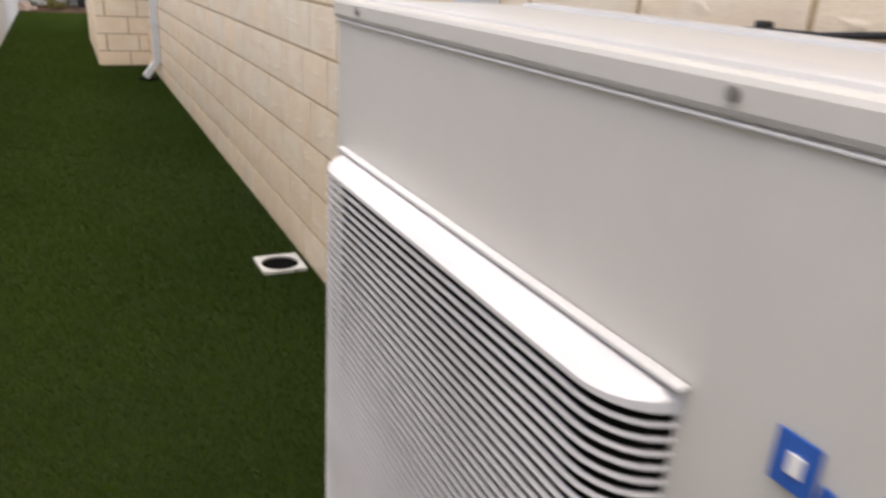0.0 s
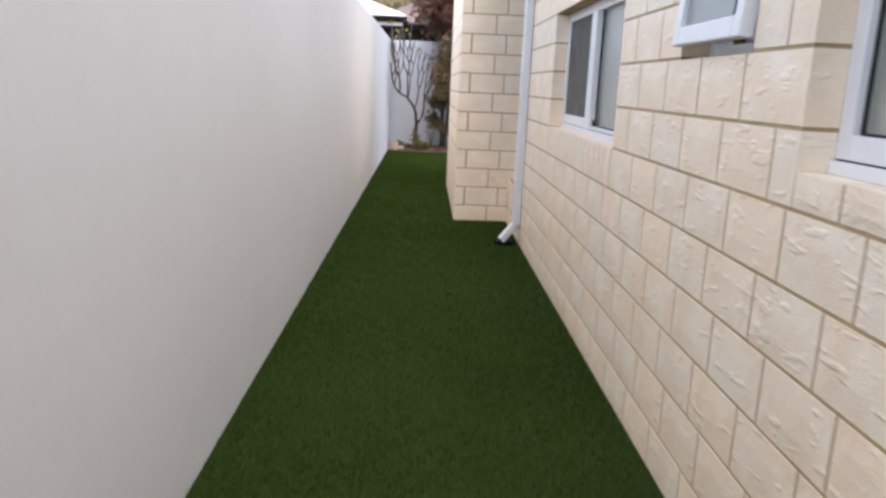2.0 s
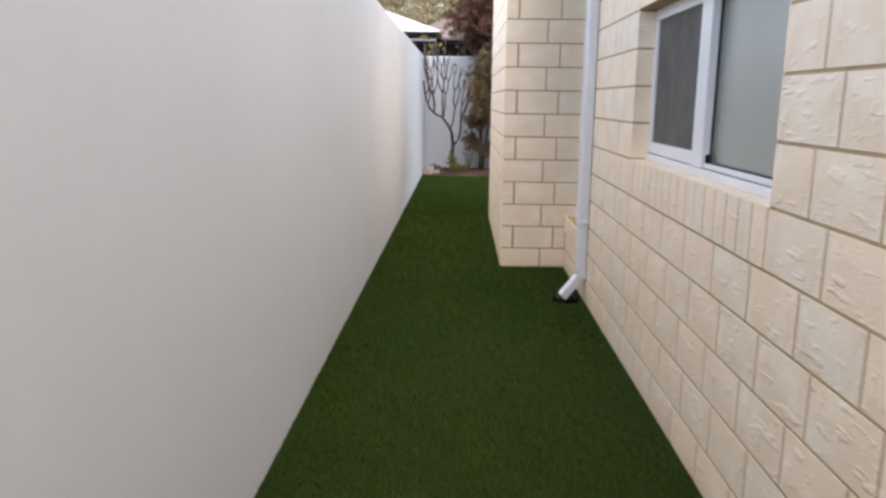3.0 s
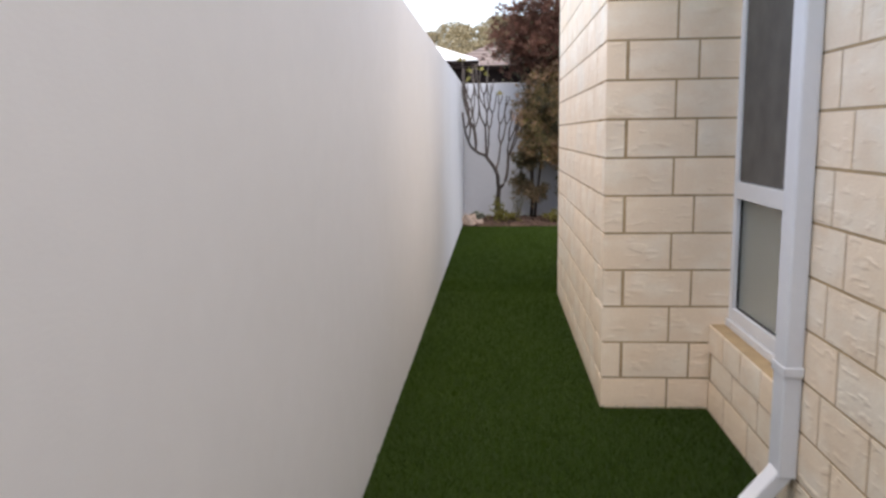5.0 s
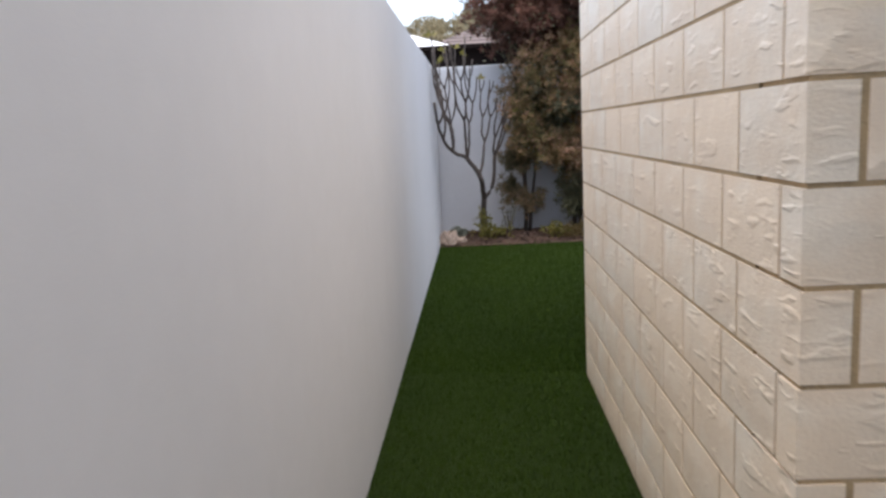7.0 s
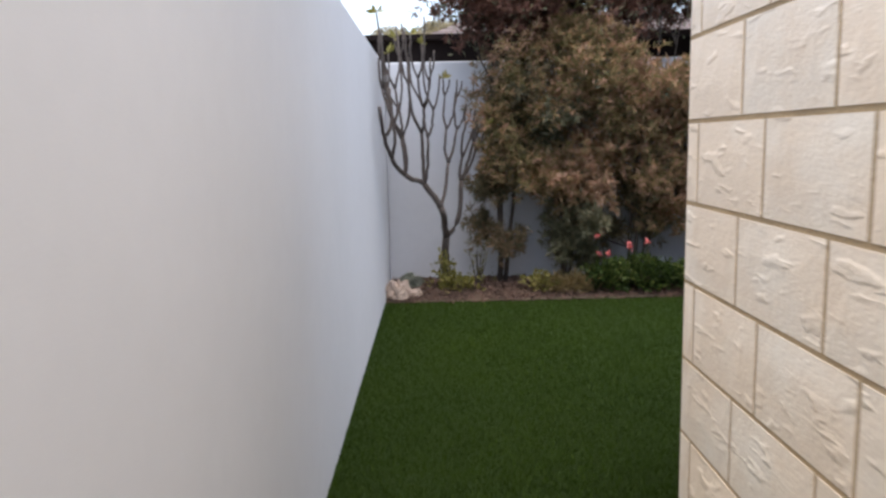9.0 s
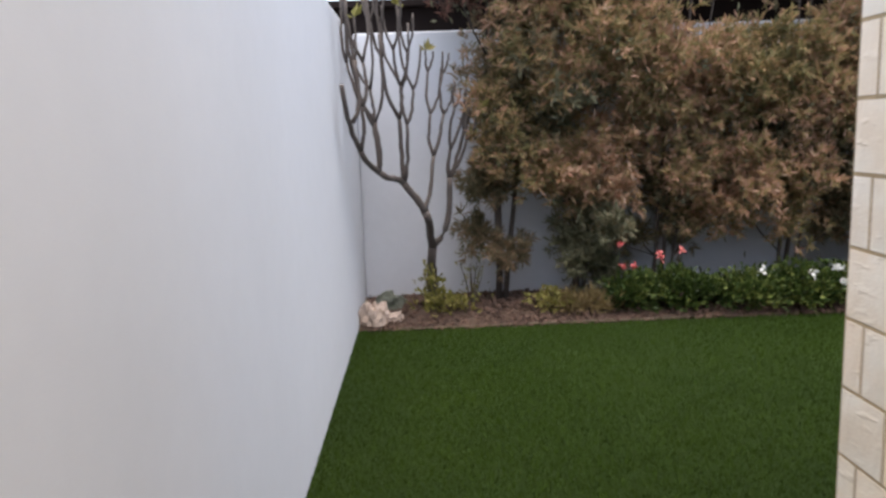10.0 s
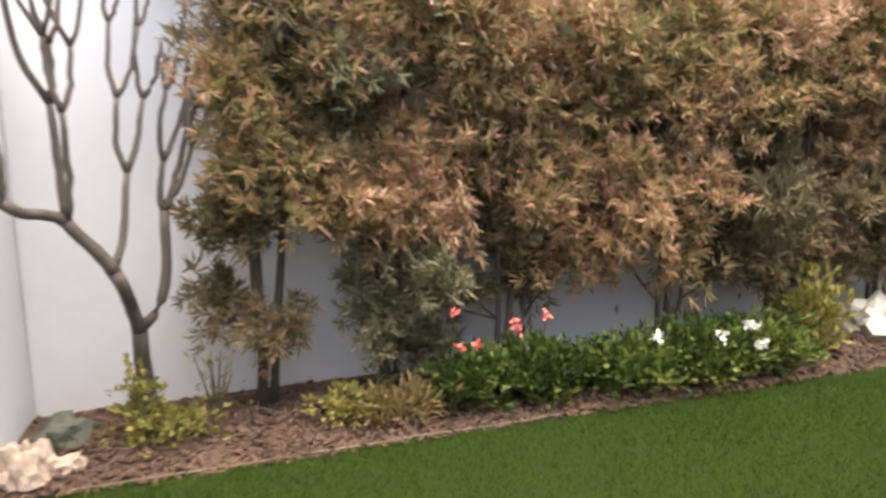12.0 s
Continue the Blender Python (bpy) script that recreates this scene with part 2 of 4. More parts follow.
def link(name, bm, material, parent=None, smooth=False):
    me = bpy.data.meshes.new(name)
    bm.to_mesh(me)
    bm.free()
    me.materials.append(material)
    if smooth:
        me.polygons.foreach_set("use_smooth", [True] * len(me.polygons))
    ob = new(name, me)
    ob.parent = parent
    return ob


def part(name, bm, material, parent, label="", smooth=False):
    return tagged(link(name, bm, material, parent, smooth), label)


def pydata(name, verts, faces, material, parent=None, smooth=False):
    me = bpy.data.meshes.new(name)
    me.from_pydata(verts, [], faces)
    me.materials.append(material)
    if smooth:
        me.polygons.foreach_set("use_smooth", [True] * len(me.polygons))
    ob = new(name, me)
    ob.parent = parent
    return ob


def tube(bm, points, radii, seg=8):
    """A tapered round limb through the points, closed at both ends."""
    rings, up = [], Vector((0.31, 0.2, 0.93))
    pts = [Vector(p) for p in points]
    for i, p in enumerate(pts):
        d = (pts[min(i + 1, len(pts) - 1)] - pts[max(i - 1, 0)]).normalized()
        a = d.cross(up if abs(d.dot(up)) < 0.9 else Vector((1, 0, 0))).normalized()
        b = d.cross(a)
        rings.append([bm.verts.new(p + (a * math.cos(k * math.tau / seg) + b * math.sin(k * math.tau / seg)) * radii[i]) for k in range(seg)])
    for r, s in zip(rings, rings[1:]):
        for k in range(seg):
            bm.faces.new((r[k], r[(k + 1) % seg], s[(k + 1) % seg], s[k]))
    bm.faces.new(rings[0])
    bm.faces.new(rings[-1][::-1])
    bmesh.ops.recalc_face_normals(bm, faces=list({f for ring_ in rings for v in ring_ for f in v.link_faces}))
    return bm


def empty(name, x, y, z=0.0):
    ob = new(name)
    ob.location = (x, y, z)
    return ob


def structure(ob, label, category):
    return tagged(ob, label, category, kind="structure")


# ---- plan ----
FENCE_X, FAR_Y = -1.475, 18.75
BED_Y = 17.95
PROJ_X, PROJ_Y0, PROJ_Y1, END_Y = -0.496, 11.0, 13.53, 14.84
WALL_TOP = 2.561
H0, COURSE, PITCH = 0.153, 0.172, 0.308
# openings in the main wall: y0, y1, z0, z1
OPEN_1 = (4.01, 4.585, 1.093, 2.045)
OPEN_2 = (5.14, 5.709, 1.093, 2.045)
OPEN_3 = (6.00, 6.53, 1.357, 2.045)
OPEN_4 = (7.28, 8.92, 1.013, 1.701)
OPEN_5 = (10.09, 11.0, 0.418, 2.217)
OPENINGS = [OPEN_1, OPEN_2, OPEN_3, OPEN_4, OPEN_5]

# ground: one sheet to the horizon, turf on it inside the fences
ground = link("ground", boxed(-400, 400, -300, 600, -0.3, -0.03), M_SOIL)
structure(ground, "bare brown earth under and beyond the yard", "ground")
turf = bmesh.new()
bmesh.ops.create_grid(turf, x_segments=40, y_segments=80, size=0.5)
for v in turf.verts:
    v.co = (FENCE_X + 0.0 + (v.co.x + 0.5) * 9.4, -1.5 + (v.co.y + 0.5) * (BED_Y + 1.5), 0)
    v.co.z = 0.006 * noise.noise(v.co * 0.9)
turf_ob = link("turf", turf, M_TURF, None, True)
structure(turf_ob, "short dark green artificial turf laid along the passage", "artificial turf")


def blades(count, x0, x1, y0, y1, rng, skip):
    px, py = rng.uniform(x0, x1, count), rng.uniform(y0, y1, count)
    keep = ~skip(px, py)
    px, py = px[keep], py[keep]
    n = len(px)
    a, h, w = rng.uniform(0, math.tau, n), rng.uniform(0.014, 0.028, n), rng.uniform(0.0011, 0.0020, n)
    lean = rng.uniform(0.2, 1.1, n) * h
    la = rng.uniform(0, math.tau, n)
    base = np.stack([px, py, np.full(n, -0.002)], 1)
    side = np.stack([np.cos(a) * w, np.sin(a) * w, np.zeros(n)], 1)
    tip = base + np.stack([np.cos(la) * lean, np.sin(la) * lean, h], 1)
    v = np.stack([base - side, base + side, tip], 1).reshape(-1, 3)
    return v


rng = np.random.default_rng(4)
in_house = lambda x, y: ((x > -0.005) & (y < END_Y)) | ((x > PROJ_X) & (y > PROJ_Y0) & (y < PROJ_Y1)) | (np.hypot(x + 0.11, y - 5.153) < 0.1)
bl = np.concatenate([blades(300000, FENCE_X, 0.0, 2.4, 14.0, rng, in_house), blades(430000, FENCE_X, 3.6, 13.6, BED_Y, rng, in_house)])
grass = pydata("turf_blades", bl.tolist(), np.arange(len(bl)).reshape(-1, 3).tolist(), M_BLADE)
tagged(grass, "fine curled green plastic blades of artificial grass", "artificial turf", kind="stuff")

# rendered boundary walls
fence = link("wall_fence", boxed(FENCE_X - 0.14, FENCE_X, -1.6, FAR_Y + 0.15, -0.1, 2.02, bevel=0.012), M_RENDER)
structure(fence, "tall smooth off-white rendered boundary wall", "wall")
# Shade on this face is carried by the darker render tone.
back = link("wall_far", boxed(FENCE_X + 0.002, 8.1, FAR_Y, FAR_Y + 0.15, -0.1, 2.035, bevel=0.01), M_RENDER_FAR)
structure(back, "rendered garden wall behind the plants, greyed for shade", "wall")
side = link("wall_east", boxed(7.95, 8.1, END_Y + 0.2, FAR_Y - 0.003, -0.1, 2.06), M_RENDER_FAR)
structure(side, "rendered garden wall closing the lawn, greyed for shade", "wall")
gate = link("wall_south", boxed(FENCE_X + 0.003, -0.003, -1.65, -1.5, -0.1, 2.0), M_RENDER)
structure(gate, "plain rendered wall closing the passage", "wall")


# brick walls: a mortar core with openings, and the bricks proud of it
def core(name, along, face, a0, a1, thick, openings, label):
    """A wall core with its openings; along "y" faces -x, along "x" faces -y."""
    openings = [(o[0] - 0.004, o[1] + 0.004 if o[1] < a1 else o[1] + 1, o[2] - 0.004, o[3] + 0.004) for o in openings]
    cuts = sorted({a0, a1, *[v for o in openings for v in o[:2] if a0 < v < a1]})
    zs = sorted({-0.1, WALL_TOP, *[v for o in openings for v in o[2:]]})
    bm = bmesh.new()
    for p, q in zip(cuts, cuts[1:]):
        for z0, z1 in zip(zs, zs[1:]):
            m, n = (p + q) / 2, (z0 + z1) / 2
            if any(o[0] < m < o[1] and o[2] < n < o[3] for o in openings):
                continue
            if along == "y":
                box(bm, face + 0.003, face + thick, p, q, z0, z1)
            else:
                box(bm, p, q, face + 0.003, face + thick, z0, z1)
    bmesh.ops.remove_doubles(bm, verts=bm.verts, dist=1e-4)
    seen = {}
    for f in bm.faces:
        seen.setdefault(tuple(round(c, 3) for c in f.calc_center_median()), []).append(f)
    bmesh.ops.delete(bm, geom=[f for fs in seen.values() if len(fs) > 1 for f in fs], context="FACES_ONLY")
    return structure(link(name, bm, M_MORTAR), label, "wall")


BRICKS = {}


def brick_mesh(length, height, variant, depth=0.098):
    key = (round(length, 3), round(height, 3), variant, depth)
    if key in BRICKS:
        return BRICKS[key]
    nx, nz = (6, 3) if length > 0.16 else (3, 3)
    rnd = random.Random(str(key))
    off = Vector((rnd.uniform(0, 90), rnd.uniform(0, 90), rnd.uniform(0, 90)))
    verts, faces = [], []
    for j in range(nz + 1):
        for i in range(nx + 1):
            u, w = length * (i / nx - 0.5), height * j / nz
            edge = i in (0, nx) or j in (0, nz)
            d = 0.0015 if edge else -0.0016 * noise.noise(off + Vector((u * 9, 0, w * 16))) - 0.0005
            if not edge:
                u += rnd.uniform(-0.012, 0.012)
                w += rnd.uniform(-0.010, 0.010)
                if rnd.random() < 0.07:
                    d += rnd.uniform(0.0004, 0.001)
            verts.append((u, d, w))
    at = lambda i, j: j * (nx + 1) + i
    for j in range(nz):
        for i in range(nx):
            faces.append((at(i, j), at(i + 1, j), at(i + 1, j + 1), at(i, j + 1)))
    rim = [at(i, 0) for i in range(nx + 1)] + [at(nx, j) for j in range(1, nz + 1)] + [at(i, nz) for i in range(nx - 1, -1, -1)] + [at(0, j) for j in range(nz - 1, 0, -1)]
    n0 = len(verts)
    for k in rim:
        verts.append((verts[k][0], depth, verts[k][2]))
    for k in range(len(rim)):
        k2 = (k + 1) % len(rim)
        faces.append((rim[k], n0 + k, n0 + k2, rim[k2]))
    me = bpy.data.meshes.new("brick")
    me.from_pydata(verts, [], faces)
    me.materials.append(M_BRICK)
    BRICKS[key] = me
    return me


def lay(parent, along, face, c, z0, length, height, far=None, depth=0.098, tilt=0.0, name="brick"):
    """One brick with its middle at c along the wall; into the list far where it is out of reach."""
    me = brick_mesh(length, height, random.randrange(7), depth)
    m = pose(face, c, z0, 0, 0, -90) if along == "y" else pose(c, face, z0)
    m = m @ pose(0, 0, 0, tilt, 0, 0)
    if far is not None:
        far.append((me, m))
        return
    ob = new(name, me)
    ob.parent = parent
    ob.matrix_basis = m


def rows():
    z, k = 0.0, 0
    while z < WALL_TOP - 0.01:
        h = H0 if k == 0 else COURSE
        yield k, z, z + h
        z, k = z + h, k + 1


def joined(parent, far, label):
    if not far:
        return
    vs, fs = [], []
    for me, m in far:
        n0 = len(vs)
        vs += [m @ v.co for v in me.vertices]
        fs += [tuple(n0 + i for i in p.vertices) for p in me.polygons]
    ob = pydata("upper_bricks", vs, fs, M_BRICK, parent)
    tagged(ob, label, kind="stuff")


def brickwork(parent, along, face, a0, a1, offsets, openings=(), starts=None, top=10, lo=-99.0, depth=0.098):
    """Courses of bricks from a0 to a1 in a one-third bond, cut round the openings."""
    far = []
    gap = 0.010
    for k, z0, z1 in rows():
        s0 = a0 + (starts[k % 2] if starts else 0)
        first = offsets[k % 2]
        n = math.floor((s0 - first) / PITCH) - 1
        while first + n * PITCH < a1:
            p, q = max(first + n * PITCH, s0), min(first + (n + 1) * PITCH, a1)
            if starts and starts[k % 2] == 0 and p <= s0:
                p = s0 - gap / 2
            n += 1
            if q - p < 0.03:
                continue
            spans = [(p, q, z0, z1)]
            for o in openings:
                cutd = []
                for (b0, b1, y0, y1) in spans:
                    if o[3] > y0 + 0.02 and o[2] < y1 - 0.02:
                        # a sliver beside an opening joins its neighbour
                        if 0 <= b0 - o[1] < 0.03:
                            b0 = o[1] - gap / 2
                        if 0 <= o[0] - b1 < 0.03:
                            b1 = o[0] + gap / 2
                    if o[1] <= b0 + gap or o[0] >= b1 - gap or o[3] <= y0 + 0.02 or o[2] >= y1 - 0.02:
                        cutd.append((b0, b1, y0, y1))
                        continue
                    if o[0] > b0:
                        cutd.append((b0, o[0] + gap / 2, y0, y1))
                    if o[1] < b1:
                        cutd.append((o[1] - gap / 2, b1, y0, y1))
                    m0, m1 = max(b0, o[0]), min(b1, o[1])
                    if o[2] > y0 + 0.02:
                        cutd.append((m0, m1, y0, o[2] + gap / 2))
                    if o[3] < y1 - 0.02:
                        cutd.append((m0, m1, o[3] - gap / 2, y1))
                spans = cutd
            for b0, b1, y0, y1 in spans:
                if b1 - b0 > 0.028 and y1 - y0 > 0.03:
                    mid = (b0 + b1) / 2
                    lay(parent, along, face, mid, y0 + gap / 2, b1 - b0 - gap, y1 - y0 - gap, far if k > top or mid < lo else None, depth)
    joined(parent, far, "cream bricks higher up the wall")


wall_house = core("wall_house", "y", 0.0, -1.5, PROJ_Y0, 0.25, OPENINGS, "cream split-face brick house wall with white windows")
wall_front = core("wall_projection_front", "x", PROJ_Y0, PROJ_X + 0.007, 0.11, 0.2, [], "cream brick return of the projecting house wall")
wall_side = core("wall_projection_side", "y", PROJ_X, PROJ_Y0 + 0.21, PROJ_Y1, 0.25, [], "cream split-face brick wall of the projecting room")
wall_step = link("wall_projection_back", boxed(PROJ_X + 0.26, 0.25, PROJ_Y1 - 0.2, PROJ_Y1 - 0.007, -0.1, WALL_TOP), M_MORTAR)
structure(wall_step, "cream brick return behind the projecting room", "wall")
wall_end = core("wall_house_end", "y", 0.0, PROJ_Y1, END_Y, 0.25, [], "cream split-face brick end of the house wall")
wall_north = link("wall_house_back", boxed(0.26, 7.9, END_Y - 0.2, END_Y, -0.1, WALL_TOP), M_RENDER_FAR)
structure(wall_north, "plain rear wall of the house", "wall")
# Added rooms behind the glass, with their shade in the surface colour.
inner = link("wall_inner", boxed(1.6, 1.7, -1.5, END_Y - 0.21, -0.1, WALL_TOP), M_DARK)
structure(inner, "inner wall behind the windows, coloured dark for a dim room", "wall")
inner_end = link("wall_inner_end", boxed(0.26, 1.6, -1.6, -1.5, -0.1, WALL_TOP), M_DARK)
structure(inner_end, "inner wall closing the rooms, coloured dark for a dim room", "wall")
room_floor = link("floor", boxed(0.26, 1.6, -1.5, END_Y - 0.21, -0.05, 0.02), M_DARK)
structure(room_floor, "floor inside the house, coloured dark for a dim room", "floor")
roof = link("ceiling", boxed(PROJ_X - 0.02, 8.0, -1.65, END_Y + 0.02, WALL_TOP + 0.002, WALL_TOP + 0.1), M_SHEET)
structure(roof, "plain flat top closing the house", "ceiling")


# ---- windows ----
def window(name, o, mull_y=None, mull_z=None, label="", frost=False, slim=False):
    """A white aluminium window in an opening of the main wall, set back from the brick face."""
    y0, y1, z0, z1 = o
    top = structure(empty(name, 0.08, (y0 + y1) / 2, z0), label, "window")
    fx0, fx1, w = 0.1, 0.16, 0.05
    X = lambda v: v - 0.1
    cy = (y0 + y1) / 2
    fr = bmesh.new()
    wb = 0.085
    left = mull_y - 0.06 if slim else y0 + w
    rails = [(left, y1 - w, z0 + 0.033, z0 + wb)]
    if slim:
        rails.append((y0 + w, left, z0 + 0.033, z0 + 0.05))
    for a in [(y0, y0 + w, z0 + 0.033, z1), (y1 - w, y1, z0 + 0.033, z1), (y0 + w, y1 - w, z1 - w, z1)] + rails:
        box(fr, X(fx0), X(fx1), a[0] - cy, a[1] - cy, a[2] - z0, a[3] - z0, bevel=0.003)
    part("window_frame", fr, M_ALU, top, "white aluminium frame")
    part("sub_sill", boxed(X(fx0 - 0.012), X(fx1), y0 - cy, y1 - cy, 0.0, 0.029, bevel=0.003), M_ALU, top)
    part("seal", boxed(X(fx0 + 0.006), X(fx1 - 0.01), y0 + 0.002 - cy, y1 - 0.002 - cy, 0.0292, 0.0328), M_SEAL, top, "black rubber seal")
    ys = [y0 + w] + ([mull_y] if mull_y else []) + [y1 - w]
    zs = [z0 + wb] + ([mull_z] if mull_z else []) + [z1 - w]
    if mull_y:
        part("mullion", boxed(X(fx0 - 0.012), X(fx1), mull_y - 0.06 - cy, mull_y + 0.06 - cy, 0.0335, z1 - z0 - w, bevel=0.003), M_ALU, top)
    if mull_z:
        part("transom", boxed(X(fx0 - 0.006), X(fx1), y0 + w - cy, y1 - w - cy, mull_z - 0.037 - z0, mull_z + 0.037 - z0, bevel=0.003), M_ALU, top)
    for i, (a, b) in enumerate(zip(ys, ys[1:])):
        for j, (c, d) in enumerate(zip(zs, zs[1:])):
            ma, mb = (0.06 if i else 0.0), (0.06 if mull_y and not i else 0.0)
            mc, md = (0.037 if j else 0.0), (0.037 if mull_z and not j else 0.0)
            if slim and not i:
                c = z0 + 0.05
            yy0, yy1, zz0, zz1 = a + ma - cy, b - mb - cy, c + mc - z0, d - md - z0
            pane = part("pane", boxed(X(0.128), X(0.134), yy0 + 0.003, yy1 - 0.003, zz0 + 0.003, zz1 - 0.003), M_FROST if frost else M_GLASS, top, "obscure glass" if frost else "clear glass")
            pane.visible_shadow = False
            sl = bmesh.new()
            for q in ((yy0, yy0 + 0.006, zz0, zz1), (yy1 - 0.006, yy1, zz0, zz1), (yy0 + 0.006, yy1 - 0.006, zz0, zz0 + 0.006)):
                box(sl, X(0.118), X(0.127), *q)
            part("seal", sl, M_SEAL, top)
    return top


def sill_strip(win, o):
    y0, y1, z0, z1 = o
    part("window_sill", boxed(-0.012, 0.06, -(y1 - y0) / 2, (y1 - y0) / 2, -0.03, -0.002, bevel=0.003), M_ALU, win, "white aluminium sill flashing")


def inside(name, o, material, label, category, x=0.2, y0=None, y1=None, z0=None, wave=0.0):
    a, b, c, d = o
    bm = bmesh.new()
    p, q = (y0 or a) + 0.01, (y1 or b) - 0.01
    n = max(6, int((q - p) / 0.03))
    zlo, zhi = (z0 or c) + 0.02, d - 0.02
    loop = [(x + wave * math.sin(i * 1.3), p + (q - p) * i / n) for i in range(n + 1)]
    lo = [bm.verts.new((u, v, zlo)) for u, v in loop]
    hi = [bm.verts.new((u, v, zhi)) for u, v in loop]
    for i in range(n):
        bm.faces.new((lo[i], lo[i + 1], hi[i + 1], hi[i]))
    ob = link(name, bm, material)
    so = ob.modifiers.new("thick", "SOLIDIFY")
    so.thickness = 0.003
    tagged(ob, label, category)
    return ob


win_1 = window("window_1", OPEN_1, label="narrow white-framed window with obscure glass", frost=True)
win_2 = window("window_2", OPEN_2, label="narrow white-framed window with obscure glass", frost=True)
win_4 = window("window_4", OPEN_4, mull_y=8.14, label="wide white sliding window with a dark flyscreen", frost=True, slim=True)
win_5 = window("window_5", OPEN_5, mull_z=1.04, label="tall white window beside the projecting wall", frost=True)
for w_, o_ in ((win_1, OPEN_1), (win_2, OPEN_2), (win_4, OPEN_4), (win_5, OPEN_5)):
    sill_strip(w_, o_)
inside("roller_blind", OPEN_1, M_BLIND, "drawn grey-green blind behind the obscure glass", "blind", x=0.128)
inside("roller_blind", OPEN_2, M_BLIND, "drawn grey-green blind behind the obscure glass", "blind", x=0.128)
inside("roller_blind", OPEN_4, M_BLIND, "drawn grey blind behind the sliding window", "blind", x=0.128, y1=8.12)
inside("flyscreen", OPEN_4, M_SCREEN, "dark mesh flyscreen in the sliding window", "flyscreen", x=0.093, y0=8.19)
inside("flyscreen", OPEN_5, M_SCREEN, "dark mesh flyscreen in the tall window", "flyscreen", x=0.093, z0=1.06)
inside("curtain", (10.09, 11.0, 0.418, 0.99), M_CURTAIN, "pale grey curtain behind the lower pane", "curtain", x=0.15, wave=0.006)


# the small awning window, pushed open at the bottom
def awning(o):
    y0, y1, z0, z1 = o
    cy = (y0 + y1) / 2
    top = structure(empty("window_3", 0.04, cy, z1), "small white awning window pushed open at the bottom", "window")
    h, hw = z1 - z0, (y1 - y0) / 2
    fr = bmesh.new()
    for a in ((-hw, -hw + 0.035, -h, 0), (hw - 0.035, hw, -h, 0), (-hw + 0.035, hw - 0.035, -h, -h + 0.035), (-hw + 0.035, hw - 0.035, -0.035, 0)):
        box(fr, 0.05, 0.11, *a, bevel=0.003)
    part("window_frame", fr, M_ALU, top, "white aluminium frame")
    turn = Matrix.Rotation(radians(5), 4, "Y")
    sw, sh = hw - 0.012, h - 0.03
    sf = bmesh.new()
    for a in ((-sw, -sw + 0.05, -sh, 0), (sw - 0.05, sw, -sh, 0), (-sw + 0.05, sw - 0.05, -sh, -sh + 0.055), (-sw + 0.05, sw - 0.05, -0.05, 0)):
        box(sf, -0.02, 0.02, *a, bevel=0.004)
    bmesh.ops.transform(sf, matrix=turn, verts=sf.verts)
    sash = part("sash", sf, M_ALU, top, "white sash swung outwards")
    pb = boxed(-0.003, 0.003, -sw + 0.048, sw - 0.048, -sh + 0.053, -0.048)
    bmesh.ops.transform(pb, matrix=turn, verts=pb.verts)
    pane = part("pane", pb, M_FROST, sash, "obscure glass")
    pane.visible_shadow = False
    sb = boxed(-0.023, -0.019, -sw + 0.046, -sw + 0.052, -sh + 0.055, -0.05)
    bmesh.ops.transform(sb, matrix=turn, verts=sb.verts)
    part("seal", sb, M_SEAL, sash)


awning(OPEN_3)
inside("roller_blind", OPEN_3, M_CURTAIN, "white blind behind the small awning window", "blind", x=0.2)


# ---- downpipes and drains ----
def downpipe(y, x0=-0.062, spout=True, label=""):
    top = tagged(empty("downpipe", -0.03, y), label, "downpipe")
    part("pipe", boxed(x0 + 0.03, 0.028, -0.05, 0.05, 0.16 if spout else 0.0, WALL_TOP - 0.02, bevel=0.008), M_PVC, top)
    for z in (0.51, 1.9):
        part("bracket", boxed(x0 + 0.026, 0.029, -0.056, 0.056, z, z + 0.035, bevel=0.004), M_PVC, top, "white strap")
    if spout:
        sp = boxed(-0.028, 0.026, -0.04, 0.04, -0.165, 0.03, bevel=0.008)
        bmesh.ops.transform(sp, matrix=pose(-0.012, -0.005, 0.165, 0, 38, 0), verts=sp.verts)
        part("spout", sp, M_PVC, top, "white angled shoe at the foot")
    return top


downpipe(10.0, label="white rectangular downpipe with an angled foot on brick")
downpipe(3.82, spout=False, label="white rectangular downpipe on the brick wall")


def disc(cx, cy, z0, z1, r, n=24, sx=1.0):
    bm = bmesh.new()
    bmesh.ops.create_cone(bm, cap_ends=True, segments=n, radius1=r, radius2=r * 0.97, depth=z1 - z0)
    bmesh.ops.scale(bm, vec=(sx, 1, 1), verts=bm.verts)
    bmesh.ops.translate(bm, vec=(cx, cy, (z0 + z1) / 2), verts=bm.verts)
    return bm


drain = tagged(empty("floor_drain", -0.11, 5.153), "square white plastic drain with a round black opening in turf", "drain")
plate = bmesh.new()
n_seg = 32
outer = []
for i in range(n_seg):
    a = i * math.tau / n_seg
    c, s = math.cos(a), math.sin(a)
    k = 0.087 / max(abs(c), abs(s))
    outer.append((k * c, k * s))
lo = [plate.verts.new((x, y, 0.0)) for x, y in outer]
hi = [plate.verts.new((x, y, 0.013)) for x, y in outer]
inn = [plate.verts.new((0.073 * math.cos(i * math.tau / n_seg), 0.073 * math.sin(i * math.tau / n_seg), 0.012)) for i in range(n_seg)]
dn = [plate.verts.new((v.co.x, v.co.y, 0.004)) for v in inn]
